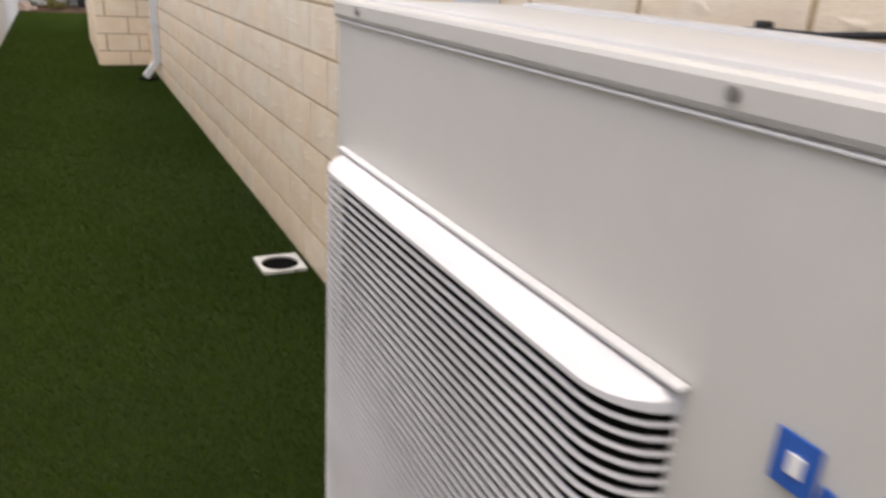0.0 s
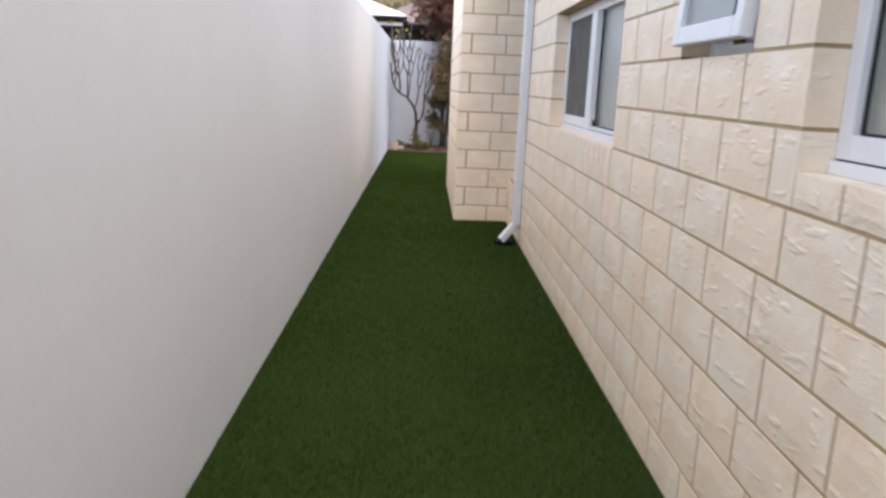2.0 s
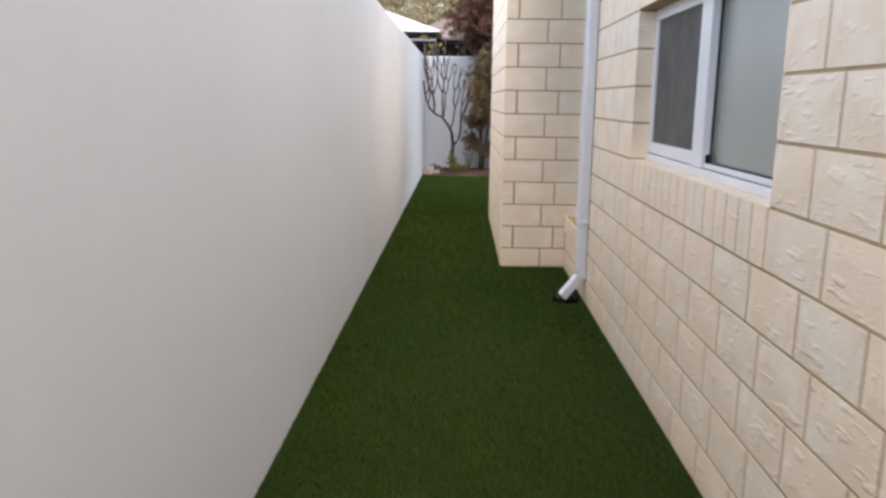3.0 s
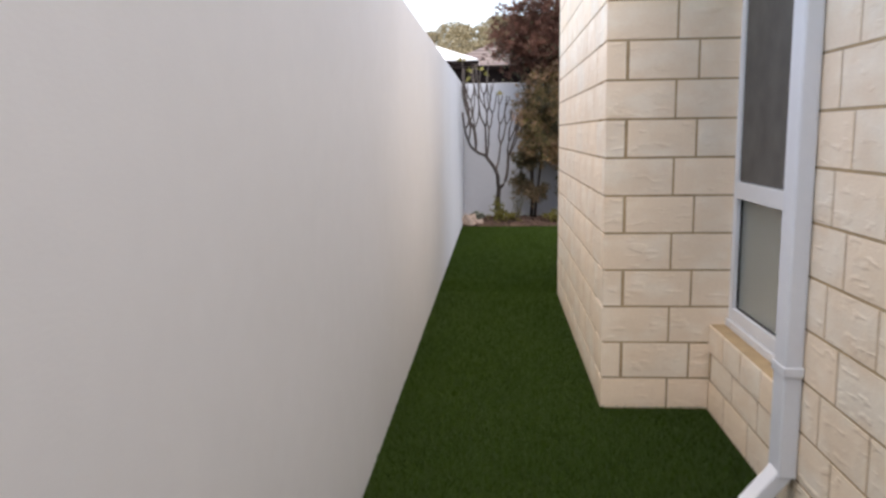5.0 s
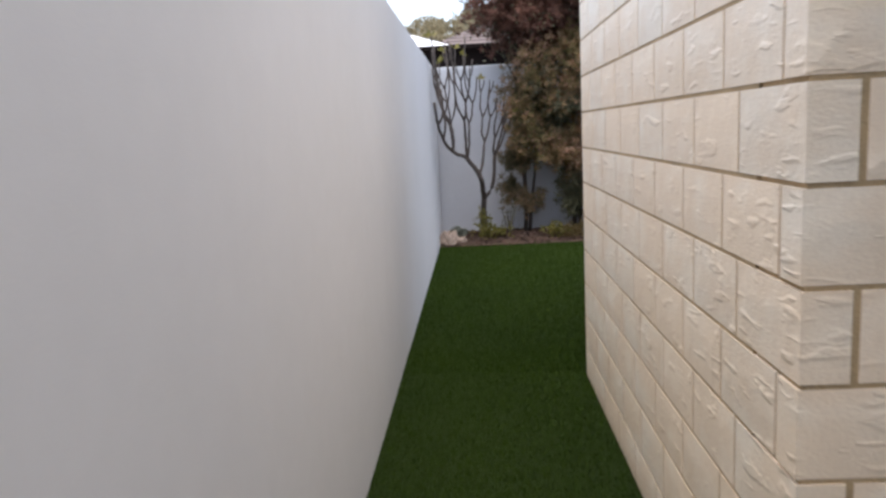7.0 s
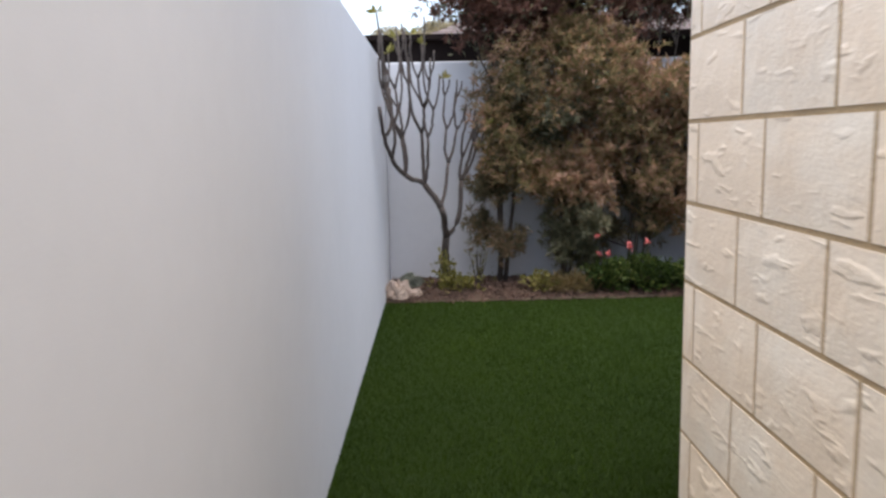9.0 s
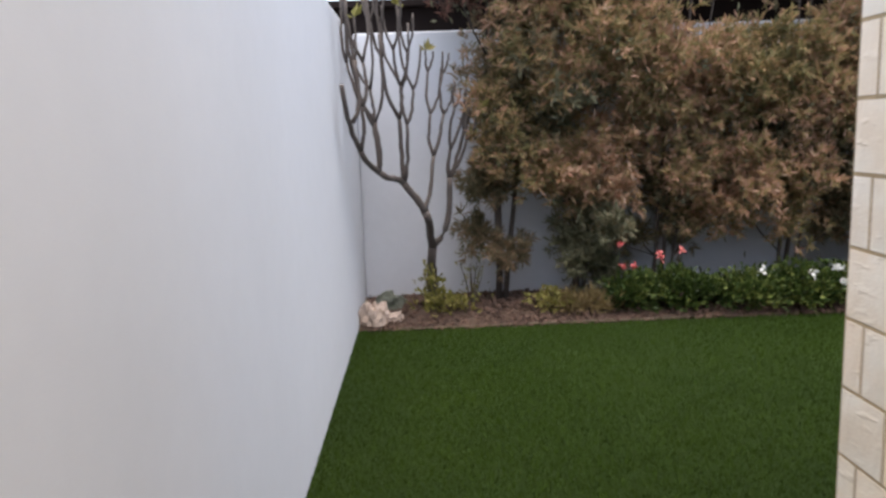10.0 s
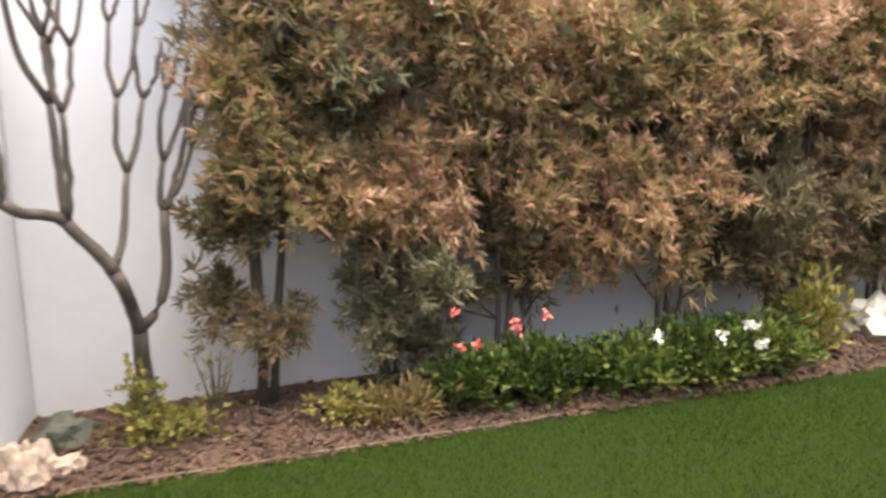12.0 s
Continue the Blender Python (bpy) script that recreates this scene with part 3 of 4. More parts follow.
for i in range(n_seg):
    j = (i + 1) % n_seg
    plate.faces.new((lo[i], lo[j], hi[j], hi[i]))
    plate.faces.new((hi[i], hi[j], inn[j], inn[i]))
    plate.faces.new((inn[i], inn[j], dn[j], dn[i]))
part("frame", plate, M_DRAIN, drain, "white plastic frame")
# No depth here: the black disc paints the shade down the drain.
part("hollow", disc(0, 0, 0.001, 0.004, 0.0735), M_HOLE, drain, "black disc for the shaded opening")
for i in range(-3, 4):
    half = math.sqrt(0.070 ** 2 - (i * 0.018) ** 2)
    part("bar", boxed(i * 0.018 - 0.002, i * 0.018 + 0.002, -half, half, 0.0045, 0.008), M_HOLE, drain)

gully = tagged(empty("drain_grate", -0.115, 10.015), "black round drain grate under the downpipe foot", "drain")
part("hollow", disc(0, 0, 0.0, 0.024, 0.085), M_HOLE, gully)
for i in range(-2, 3):
    part("bar", boxed(i * 0.028 - 0.003, i * 0.028 + 0.003, -0.06, 0.06, 0.0245, 0.030), M_SEAL, gully)


# ---- outdoor air conditioner ----
AC_F, AC_B, AC_Y0, AC_Y1, AC_Z0, AC_Z1 = -0.50, -0.19, 2.34, 3.298, 0.06, 1.110
ac = tagged(empty("air_conditioner", (AC_F + AC_B) / 2, (AC_Y0 + AC_Y1) / 2, 0.0), "light grey outdoor air conditioner unit with a slatted fan grille", "air conditioner")
ox, oy = (AC_F + AC_B) / 2, (AC_Y0 + AC_Y1) / 2
part("body", boxed(AC_F - ox, AC_B - ox, AC_Y0 - oy, AC_Y1 - oy, AC_Z0, AC_Z1 - 0.018, bevel=0.008), M_AC, ac)
part("service_panel", boxed(AC_F - 0.0008 - ox, AC_F + 0.01 - ox, AC_Y0 + 0.003 - oy, 2.668 - oy, AC_Z0 + 0.02, AC_Z1 - 0.0278, bevel=0.0005), M_AC, ac)
lid = boxed(AC_F - 0.004 - ox, AC_B + 0.004 - ox, AC_Y0 - 0.004 - oy, AC_Y1 + 0.004 - oy, AC_Z1 - 0.0245, AC_Z1 - 0.002, bevel=0.005)
lid_ob = part("lid", lid, M_AC, ac, "folded steel top")
# The paler strip paints the light caught along this fold.
part("fold", boxed(AC_F - 0.003 - ox, AC_F + 0.01 - ox, AC_Y0 + 0.002 - oy, AC_Y1 - 0.002 - oy, AC_Z1 - 0.0275, AC_Z1 - 0.0252, bevel=0.0008), M_AC_LIT, ac, "folded edge under the lid, paler as its highlight")
# Ribs share the lighter tone for their bright ridge lines.
rim = bmesh.new()
box(rim, AC_F + 0.012 - ox, AC_F + 0.062 - ox, AC_Y0 + 0.02 - oy, AC_Y1 - 0.02 - oy, AC_Z1 - 0.008, AC_Z1 + 0.002, bevel=0.004)
part("rib", rim, M_AC_LIT, lid_ob)
rim = bmesh.new()
box(rim, AC_B - 0.07 - ox, AC_B - 0.02 - ox, AC_Y0 + 0.02 - oy, AC_Y1 - 0.02 - oy, AC_Z1 - 0.008, AC_Z1 + 0.002, bevel=0.004)
part("rib", rim, M_AC_LIT, lid_ob)
for y in (2.687, 3.214):
    s = disc(0, 0, -0.002, 0.002, 0.004, 12)
    bmesh.ops.transform(s, matrix=pose(AC_F - 0.005 - ox, y - oy, 1.098, 0, 90, 0), verts=s.verts)
    part("screw", s, M_STEEL, lid_ob)
for y in (AC_Y0 + 0.12, AC_Y1 - 0.12):
    part("foot", boxed(AC_F - 0.01 - ox, AC_B + 0.01 - ox, y - 0.04 - oy, y + 0.04 - oy, 0.0, AC_Z0 + 0.004, bevel=0.004), M_SEAL, ac, "black rubber foot")
GX, G0, G1, GT, GB, GR = AC_F - 0.037, 2.684, 3.256, 0.931, 0.30, 0.05


def bow(inset=0.0, steps=6):
    """The plan of the grille's front: out from the casing, round the corners, back again."""
    a0, a1, gx, r = G0 + inset, G1 - inset, GX + inset, GR - inset
    line = [(AC_F - 0.003, a0), (gx + r * 0.8, a0)]
    line += [(gx + r * 0.8 * (1 - math.sin(k * math.pi / 2 / steps)), a0 + r * (1 - math.cos(k * math.pi / 2 / steps))) for k in range(1, steps + 1)]
    return line + [(x, a0 + a1 - y) for x, y in line[::-1]]


def cap(z_low, z_back, drop):
    """A moulded edge over the grille's plan, its top falling towards the front."""
    bm = bmesh.new()
    line = bow()
    ins = bow(0.006)
    fall = lambda x: z_back - drop * (AC_F - x) / (AC_F - GX)
    rings = [[bm.verts.new((x - ox, y - oy, z_low)) for x, y in line],
             [bm.verts.new((x - ox, y - oy, fall(x) - 0.005)) for x, y in line],
             [bm.verts.new((x - ox, y - oy, fall(x))) for x, y in ins]]
    for r, q in zip(rings, rings[1:]):
        for k in range(len(r)):
            bm.faces.new((r[k], r[(k + 1) % len(r)], q[(k + 1) % len(r)], q[k]))
    bm.faces.new(rings[0][::-1])
    bm.faces.new(rings[-1])
    return bm


# A flat black plate paints the shade behind the slats.
grille = part("grille", boxed(AC_F - 0.006 - ox, AC_F + 0.002 - ox, G0 + 0.004 - oy, G1 - 0.004 - oy, GB, GT - 0.012, bevel=0.002), M_HOLE, ac, "black plate for the shade behind the slats")
part("hood", cap(GT - 0.011, GT + 0.004, 0.006), M_GRILLE, grille, "off-white top edge of the grille", smooth=False)
part("hood", cap(GB - 0.02, GB, 0.004), M_GRILLE, grille)
part("backing_rim", boxed(AC_F - 0.010 - ox, AC_F - 0.001 - ox, G0 - 0.004 - oy, G1 + 0.004 - oy, GT + 0.0055, GT + 0.0095, bevel=0.0015), M_AC_LIT, grille)
bm = bmesh.new()
secs = []
for (x, y), (x2, y2) in zip(bow(), bow(0.0045)):
    secs.append([bm.verts.new((px - ox, py - oy, dz)) for px, py, dz in ((x, y, -0.0011), (x, y, 0.0011), (x2, y2, 0.0002), (x2, y2, -0.0020))])
for s0, s1 in zip(secs, secs[1:]):
    for k in range(4):
        bm.faces.new((s0[k], s0[(k + 1) % 4], s1[(k + 1) % 4], s1[k]))
slat = part("slat", bm, M_GRILLE, grille)
slat.location.z = GT - 0.0190
for k in range(1, 60):
    o2 = new("slat", slat.data)
    o2.parent, o2.location = grille, (0, 0, GT - 0.0190 - 0.0098 * k)
lab = bmesh.new()
box(lab, AC_F - 0.0036 - ox, AC_F - 0.0024 - ox, 2.598 - oy, 2.622 - oy, 0.924, 0.953)
sticker = part("sticker", lab, M_BLUE, ac, "blue sticker with a white mark")
tail = boxed(-0.0006, 0.0006, -0.04, 0.04, -0.005, 0.005)
bmesh.ops.transform(tail, matrix=pose(AC_F - 0.0032 - ox, 2.556 - oy, 0.926, 10, 0, 0), verts=tail.verts)
part("sticker_tail", tail, M_BLUE, sticker)
part("print", boxed(AC_F - 0.0048 - ox, AC_F - 0.0038 - ox, 2.605 - oy, 2.613 - oy, 0.933, 0.944), M_WHITE, sticker)


# dark cable clipped to the bricks behind the unit
cable = tagged(empty("cable", 0.0, 3.03, 1.100), "dark cable clipped along the bricks behind the unit", "cable")
part("sheath", tube(bmesh.new(), [(-0.007, 0.12, -0.004), (-0.009, 0.08, -0.002), (-0.010, 0.0, 0.0), (-0.008, -0.08, 0.008), (-0.007, -0.2, 0.012), (-0.007, -0.5, 0.0)], [0.0045] * 6, 8), M_SEAL, cable, smooth=True)
part("saddle", boxed(-0.016, 0.002, 0.075, 0.092, -0.010, 0.010, bevel=0.003), M_SEAL, cable)


# ---- garden bed ----
bed = bmesh.new()
bmesh.ops.create_grid(bed, x_segments=90, y_segments=14, size=0.5)
for v in bed.verts:
    fx, fy = v.co.x + 0.5, v.co.y + 0.5
    x, y = FENCE_X + 0.003 + fx * 9.3, BED_Y - 0.02 + fy * (FAR_Y - BED_Y + 0.018)
    v.co = (x, y + 0.02 * noise.noise(Vector((x * 3, 0, 7))) * (1 - fy), -0.01 + 0.07 * min(1, fy * 3) + 0.02 * noise.noise(Vector((x * 4, y * 4, 0))))
bed_ob = link("garden_bed", bed, M_SOIL, None, True)
structure(bed_ob, "narrow garden bed of brown bark mulch along the wall", "garden bed")


def chips(count, rng):
    c = np.stack([rng.uniform(FENCE_X + 0.03, 3.4, count), BED_Y - 0.03 + rng.uniform(0, 1, count) ** 1.2 * 0.75, np.zeros(count)], 1)
    c[:, 2] = -0.003 + 0.07 * np.clip((c[:, 1] - BED_Y) / 0.8 * 3, 0, 1) + rng.uniform(0, 0.02, count)
    verts, faces = [], []
    for p in c:
        l, w = rng.uniform(0.008, 0.032), rng.uniform(0.004, 0.013)
        m = Euler((rng.normal(0, 0.4), rng.normal(0, 0.4), rng.uniform(0, 6.3))).to_matrix()
        n0 = len(verts)
        for x, y, z in ((-l, -w, 0), (l, -w * 0.6, 0), (l * 0.9, w, 0), (-l * 0.8, w * 0.8, 0), (0, 0, 0.008)):
            verts.append(Vector(p) + m @ Vector((x, y, z)))
        faces += [(n0, n0 + 1, n0 + 4), (n0 + 1, n0 + 2, n0 + 4), (n0 + 2, n0 + 3, n0 + 4), (n0 + 3, n0, n0 + 4)]
    return verts, faces


cv, cf = chips(7000, np.random.default_rng(9))
tagged(pydata("mulch_chips", cv, cf, M_CHIP), "loose reddish-brown bark chips on the garden bed", "mulch", kind="stuff")


def leaf_mesh(name, centres, dirs, lengths, widths, material, parent, rng, label="", curl=0.25):
    """Narrow pointed leaves, each bent along its middle."""
    n = len(centres)
    d = dirs / np.linalg.norm(dirs, axis=1, keepdims=True)
    r = rng.normal(size=(n, 3))
    s = np.cross(d, r)
    s /= np.linalg.norm(s, axis=1, keepdims=True) + 1e-9
    u = np.cross(s, d)
    L, W = lengths[:, None], widths[:, None]
    p0 = centres
    p1 = centres + d * L * 0.5 + s * W + u * L * curl * 0.3
    p2 = centres + d * L - u * L * curl * 0.4
    p3 = centres + d * L * 0.5 - s * W + u * L * curl * 0.3
    v = np.stack([p0, p1, p2, p3], 1).reshape(-1, 3)
    i = np.arange(n)[:, None] * 4
    f = np.concatenate([i + [[0, 1, 2]], i + [[0, 2, 3]]], 1).reshape(-1, 3)
    me = bpy.data.meshes.new(name)
    me.from_pydata(v.tolist(), [], f.tolist())
    me.materials.append(material)
    ob = new(name, me)
    ob.parent = parent
    tagged(ob, label)
    return ob


def sprays(centres, sizes, rng, limit, dense=1.0):
    """Starry tufts of narrow leaves round each centre; gives centres, directions, lengths and widths."""
    cs, ds = [], []
    for c, size in zip(centres, sizes):
        for tw in range(int(rng.integers(20, 28) * dense)):
            d = rng.normal(size=3) + np.array([0, -0.4, 0.55])
            d /= np.linalg.norm(d)
            start = c + rng.normal(0, size * 0.52, 3) * np.array([1.15, 0.8, 0.85])
            m = int(rng.integers(15, 21))
            k = np.concatenate([rng.uniform(0.8, 1, m // 2), rng.uniform(0, 1, m - m // 2)])
            cs.append(start + d * (k * rng.uniform(0.07, 0.15))[:, None])
            ds.append(d * 0.75 + rng.normal(0, 0.62, (m, 3)))
    cs, ds = np.concatenate(cs), np.concatenate(ds)
    cs[:, 1] = np.minimum(cs[:, 1], limit)
    n = len(cs)
    return cs, ds, rng.uniform(0.045, 0.085, n), rng.uniform(0.0040, 0.0068, n)


def hedge_tree(x, y, h, stems, tiers, rng, label):
    """Bare leaning stems with tiers of leafy tufts; a tier is z0, z1, x0, x1, tufts, material, size, depth."""
    top = tagged(empty("hedge_tree", x, y, 0.03), label, "tree", "trees along the far wall")
    limit = FAR_Y - 0.06 - y
    wood = []
    for b0, b1, r0 in stems:
        bm, pts, rad = bmesh.new(), [], []
        side = rng.uniform(-0.06, 0.06)
        for k in range(9):
            t = k / 8
            pts.append(Vector((b0 + (b1 - b0) * t ** 0.9 + rng.normal(0, 0.010), side * t + rng.normal(0, 0.010) - 0.06 * t, t * h - 0.03)))
            rad.append(r0 * (1 - 0.8 * t))
        tube(bm, pts, rad, 8)
        part("stem", bm, M_BARK, top, "thin grey-brown stem", smooth=True)
        wood.append(pts)
    twigs = bmesh.new()
    for z0, z1, x0, x1, count, material, size, depth in tiers:
        c = np.stack([rng.uniform(x0, x1, count), rng.normal(depth, 0.11, count), rng.uniform(z0, z1, count)], 1)
        c[:, 1] = np.minimum(c[:, 1], limit - 0.03)
        sz = rng.uniform(size * 0.75, size * 1.25, count)
        for p in c[::2]:
            pts = min(wood, key=lambda w: min(abs(q.z - p[2] + 0.2) + abs(q.x - p[0]) for q in w))
            q = min(pts, key=lambda q: abs(q.z - p[2] + 0.22))
            mid = (q + Vector(p)) / 2 + Vector((0, 0, -0.03))
            tube(twigs, [q, mid, Vector(p)], [0.007, 0.006, 0.003], 5)
        cs, ds, ls, ws = sprays(c, sz, rng, limit)
        leaf_mesh("crown" if z0 > 0.6 else "low_foliage", cs, ds, ls, ws, material, top, rng, FOLIAGE[material.name])
        # Darker leaves at the core paint the crown's inner shade.
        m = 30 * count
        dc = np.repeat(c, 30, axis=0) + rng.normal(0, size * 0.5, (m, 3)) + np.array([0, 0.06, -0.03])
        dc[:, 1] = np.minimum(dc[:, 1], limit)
        leaf_mesh("inner_foliage", dc, rng.normal(size=(m, 3)), rng.uniform(0.05, 0.08, m), rng.uniform(0.006, 0.011, m), M_LEAF_DK, top, rng, "olive leaves inside the crown, darkened for shade")
    tagged(part("twig", twigs, M_BARK, top, smooth=True), "thin side twigs", kind="stuff")
    return top


FOLIAGE = {M_LEAF.name: "rust-tipped olive leaves", M_LEAF_MID.name: "olive leaves with rusty tips", M_LEAF_RED.name: "maroon-tinged leaves", M_LEAF_DK.name: "dusky dark leaves"}
hr = np.random.default_rng(21)
RUSTY = "multi-stemmed hedge tree with rust-brown and olive leaves"
hedge_tree(-0.47, 18.45, 2.9, ((-0.03, 0.12, 0.026), (0.03, 0.32, 0.022), (0.0, -0.08, 0.018)),
           ((0.38, 1.0, -0.16, 0.12, 8, M_LEAF_MID, 0.075, -0.05), (0.98, 2.05, -0.12, 0.34, 16, M_LEAF_MID, 0.13, -0.10), (0.98, 2.05, -0.10, 0.36, 14, M_LEAF, 0.13, -0.14), (2.15, 2.55, -0.30, 0.37, 20, M_LEAF_RED, 0.16, -0.08), (2.4, 3.05, -0.46, 0.39, 28, M_LEAF_RED, 0.19, -0.15)),
           hr, "multi-stemmed hedge tree with dark low leaves and a maroon top")
hedge_tree(0.10, 18.47, 2.9, ((0.0, 0.02, 0.030), (0.04, 0.22, 0.018)),
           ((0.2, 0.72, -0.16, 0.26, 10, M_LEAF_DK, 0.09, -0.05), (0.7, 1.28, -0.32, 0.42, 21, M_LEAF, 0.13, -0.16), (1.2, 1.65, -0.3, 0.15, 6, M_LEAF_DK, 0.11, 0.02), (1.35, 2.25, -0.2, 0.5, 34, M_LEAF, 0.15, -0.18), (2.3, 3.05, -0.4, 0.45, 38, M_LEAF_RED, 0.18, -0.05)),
           hr, "hedge tree with a dark stem and rust to maroon leaves")
for x, lean, low, full, n_up in ((0.70, 0.14, (0.55, 1.08, 0.05, 0.62, 9), (1.28, 1.93, -0.32, 0.50, 34), 15), (1.64, 0.06, (0.52, 1.10, -0.52, 0.1, 13), (1.30, 1.95, -0.48, 0.40, 38), 18),
                                 (2.36, 0.10, (0.45, 1.05, -0.35, 0.3, 18), (1.30, 1.92, -0.28, 0.40, 26), 16), (3.1, 0.0, (0.5, 1.1, -0.3, 0.45, 16), (1.05, 1.95, -0.36, 0.45, 36), 12),
                                 (4.0, 0.1, (0.5, 1.1, -0.4, 0.5, 16), (1.05, 2.0, -0.5, 0.5, 36), 10)):
    hedge_tree(x, 18.46, 2.8, ((-0.05, lean, 0.016), (0.0, lean + 0.12, 0.020), (0.05, lean + 0.3, 0.013)),
               ((*low, M_LEAF_MID if x > 1.8 else M_LEAF, 0.12, -0.14), (*full, M_LEAF, 0.145, -0.17), (2.34, 3.5, -0.5, 0.5, n_up * 4, M_LEAF_RED if x < 1 else M_LEAF_MID, 0.20, 0.0), (0.40, 1.3, -0.45, 0.5, 20, M_LEAF_MID, 0.08, 0.05)), hr, RUSTY)


def shrub(name, x, y, w, d, h, material, count, rng, label, category, group="", leaf=(0.03, 0.06), wide=(0.010, 0.018), base=0.02):
    top = tagged(empty(name, x, y, base), label, category, group)
    st = bmesh.new()
    for k in range(7):
        a = rng.uniform(0, math.tau)
        e = (math.cos(a) * w * 0.6, math.sin(a) * d * 0.6, h * rng.uniform(0.6, 0.9))
        tube(st, [(0, 0, 0), (e[0] * 0.4, e[1] * 0.4, e[2] * 0.5), e], [0.006, 0.005, 0.002], 5)
    part("stem", st, M_BARK, top)
    c = rng.normal(size=(count, 3))
    c /= np.linalg.norm(c, axis=1, keepdims=True)
    c *= rng.uniform(0.45, 1.0, (count, 1))
    bump = 1 + 0.5 * np.sin(c[:, :1] * 5 + x * 7) * np.cos(c[:, 2:] * 6 + y)
    c = c * bump * np.array([w, d, h * 0.5]) + np.array([0, 0, h * 0.52])
    c[:, 2] = np.maximum(c[:, 2], 0.01)
    dd = c - np.array([0, 0, h * 0.2]) + rng.normal(0, 0.12, (count, 3)) + np.array([0, -0.03, 0.06])
    leaf_mesh("foliage", c, dd, rng.uniform(*leaf, count), rng.uniform(*wide, count), material, top, rng)
    return top


sr = np.random.default_rng(5)
GREEN = "low bushy shrub with glossy fresh green leaves"
for x, y, w, d, h in ((0.42, 18.20, 0.22, 0.2, 0.27), (0.78, 18.16, 0.26, 0.22, 0.31), (1.18, 18.10, 0.26, 0.24, 0.30), (1.58, 18.08, 0.26, 0.24, 0.33), (1.98, 18.10, 0.24, 0.22, 0.33)):
    shrub("green_shrub", x, y, w, d, h * 0.88, M_GREEN, 1700, sr, GREEN, "shrub", "green shrubs in the bed", (0.03, 0.06), (0.009, 0.017))
shrub("yellow_green_plant", 2.36, 18.16, 0.17, 0.16, 0.46, M_LIME, 620, sr, "upright lime-green plant at the end of the shrubs", "plant", "", (0.04, 0.08), (0.010, 0.018))
LONG, THIN = (0.06, 0.12), (0.003, 0.006)
ROUND, FULL = (0.025, 0.05), (0.008, 0.014)
shrub("yellow_green_plant", -0.97, 18.25, 0.09, 0.09, 0.36, M_LIME, 240, sr, "small yellow-green plant round the bare tree's foot", "plant", "", ROUND, FULL)
shrub("yellow_green_plant", -0.86, 18.19, 0.20, 0.12, 0.17, M_LIME, 420, sr, "low yellow-green plant on the mulch", "plant", "", ROUND, FULL)
shrub("yellow_green_plant", -0.14, 18.15, 0.15, 0.11, 0.18, M_LIME, 330, sr, "low yellow-green plant on the mulch", "plant", "", ROUND, FULL)
shrub("straw_plant", 0.10, 18.13, 0.19, 0.11, 0.13, M_STRAW, 420, sr, "low straggly straw-coloured plant on the mulch", "plant", "", LONG, THIN)
shrub("wispy_plant", -0.68, 18.33, 0.13, 0.08, 0.42, M_LIME, 90, sr, "thin wispy green plant beside the bare tree", "plant", "", ROUND, (0.004, 0.008))

def flower(name, x, y, z, material, rng, label, size=0.02, base=0.4):
    top = tagged(empty(name, x, y, 0.05), label, "flower", name + " blooms")
    st = bmesh.new()
    tube(st, [(0.02, 0.16, 0), (0.01, 0.08, z * 0.6), (0, 0, z - 0.05)], [0.003, 0.0025, 0.002], 5)
    part("stalk", st, M_GREEN, top)
    n = 16
    d = rng.normal(size=(n, 3)) + np.array([0, -0.4, 0.3])
    c = np.tile(np.array([0, 0, z - 0.05]), (n, 1)) + rng.normal(0, size * 0.4, (n, 3))
    leaf_mesh("bloom", c, d, rng.uniform(size, size * 1.7, n), np.full(n, size * 0.55), material, top, rng)


for x, z in ((0.263, 0.54), (0.28, 0.39), (0.364, 0.39), (0.526, 0.47), (0.535, 0.44), (0.675, 0.48)):
    flower("pink_flower", x, 17.87, z, M_PINK, sr, "small pink-red flower above the green shrubs", 0.016)
for x, z in ((1.208, 0.335), (1.548, 0.293), (1.70, 0.335), (1.74, 0.325), (1.79, 0.235), (1.76, 0.24)):
    flower("white_flower", x, 17.87, z, M_PETAL, sr, "small white flower on the green shrubs", 0.022)


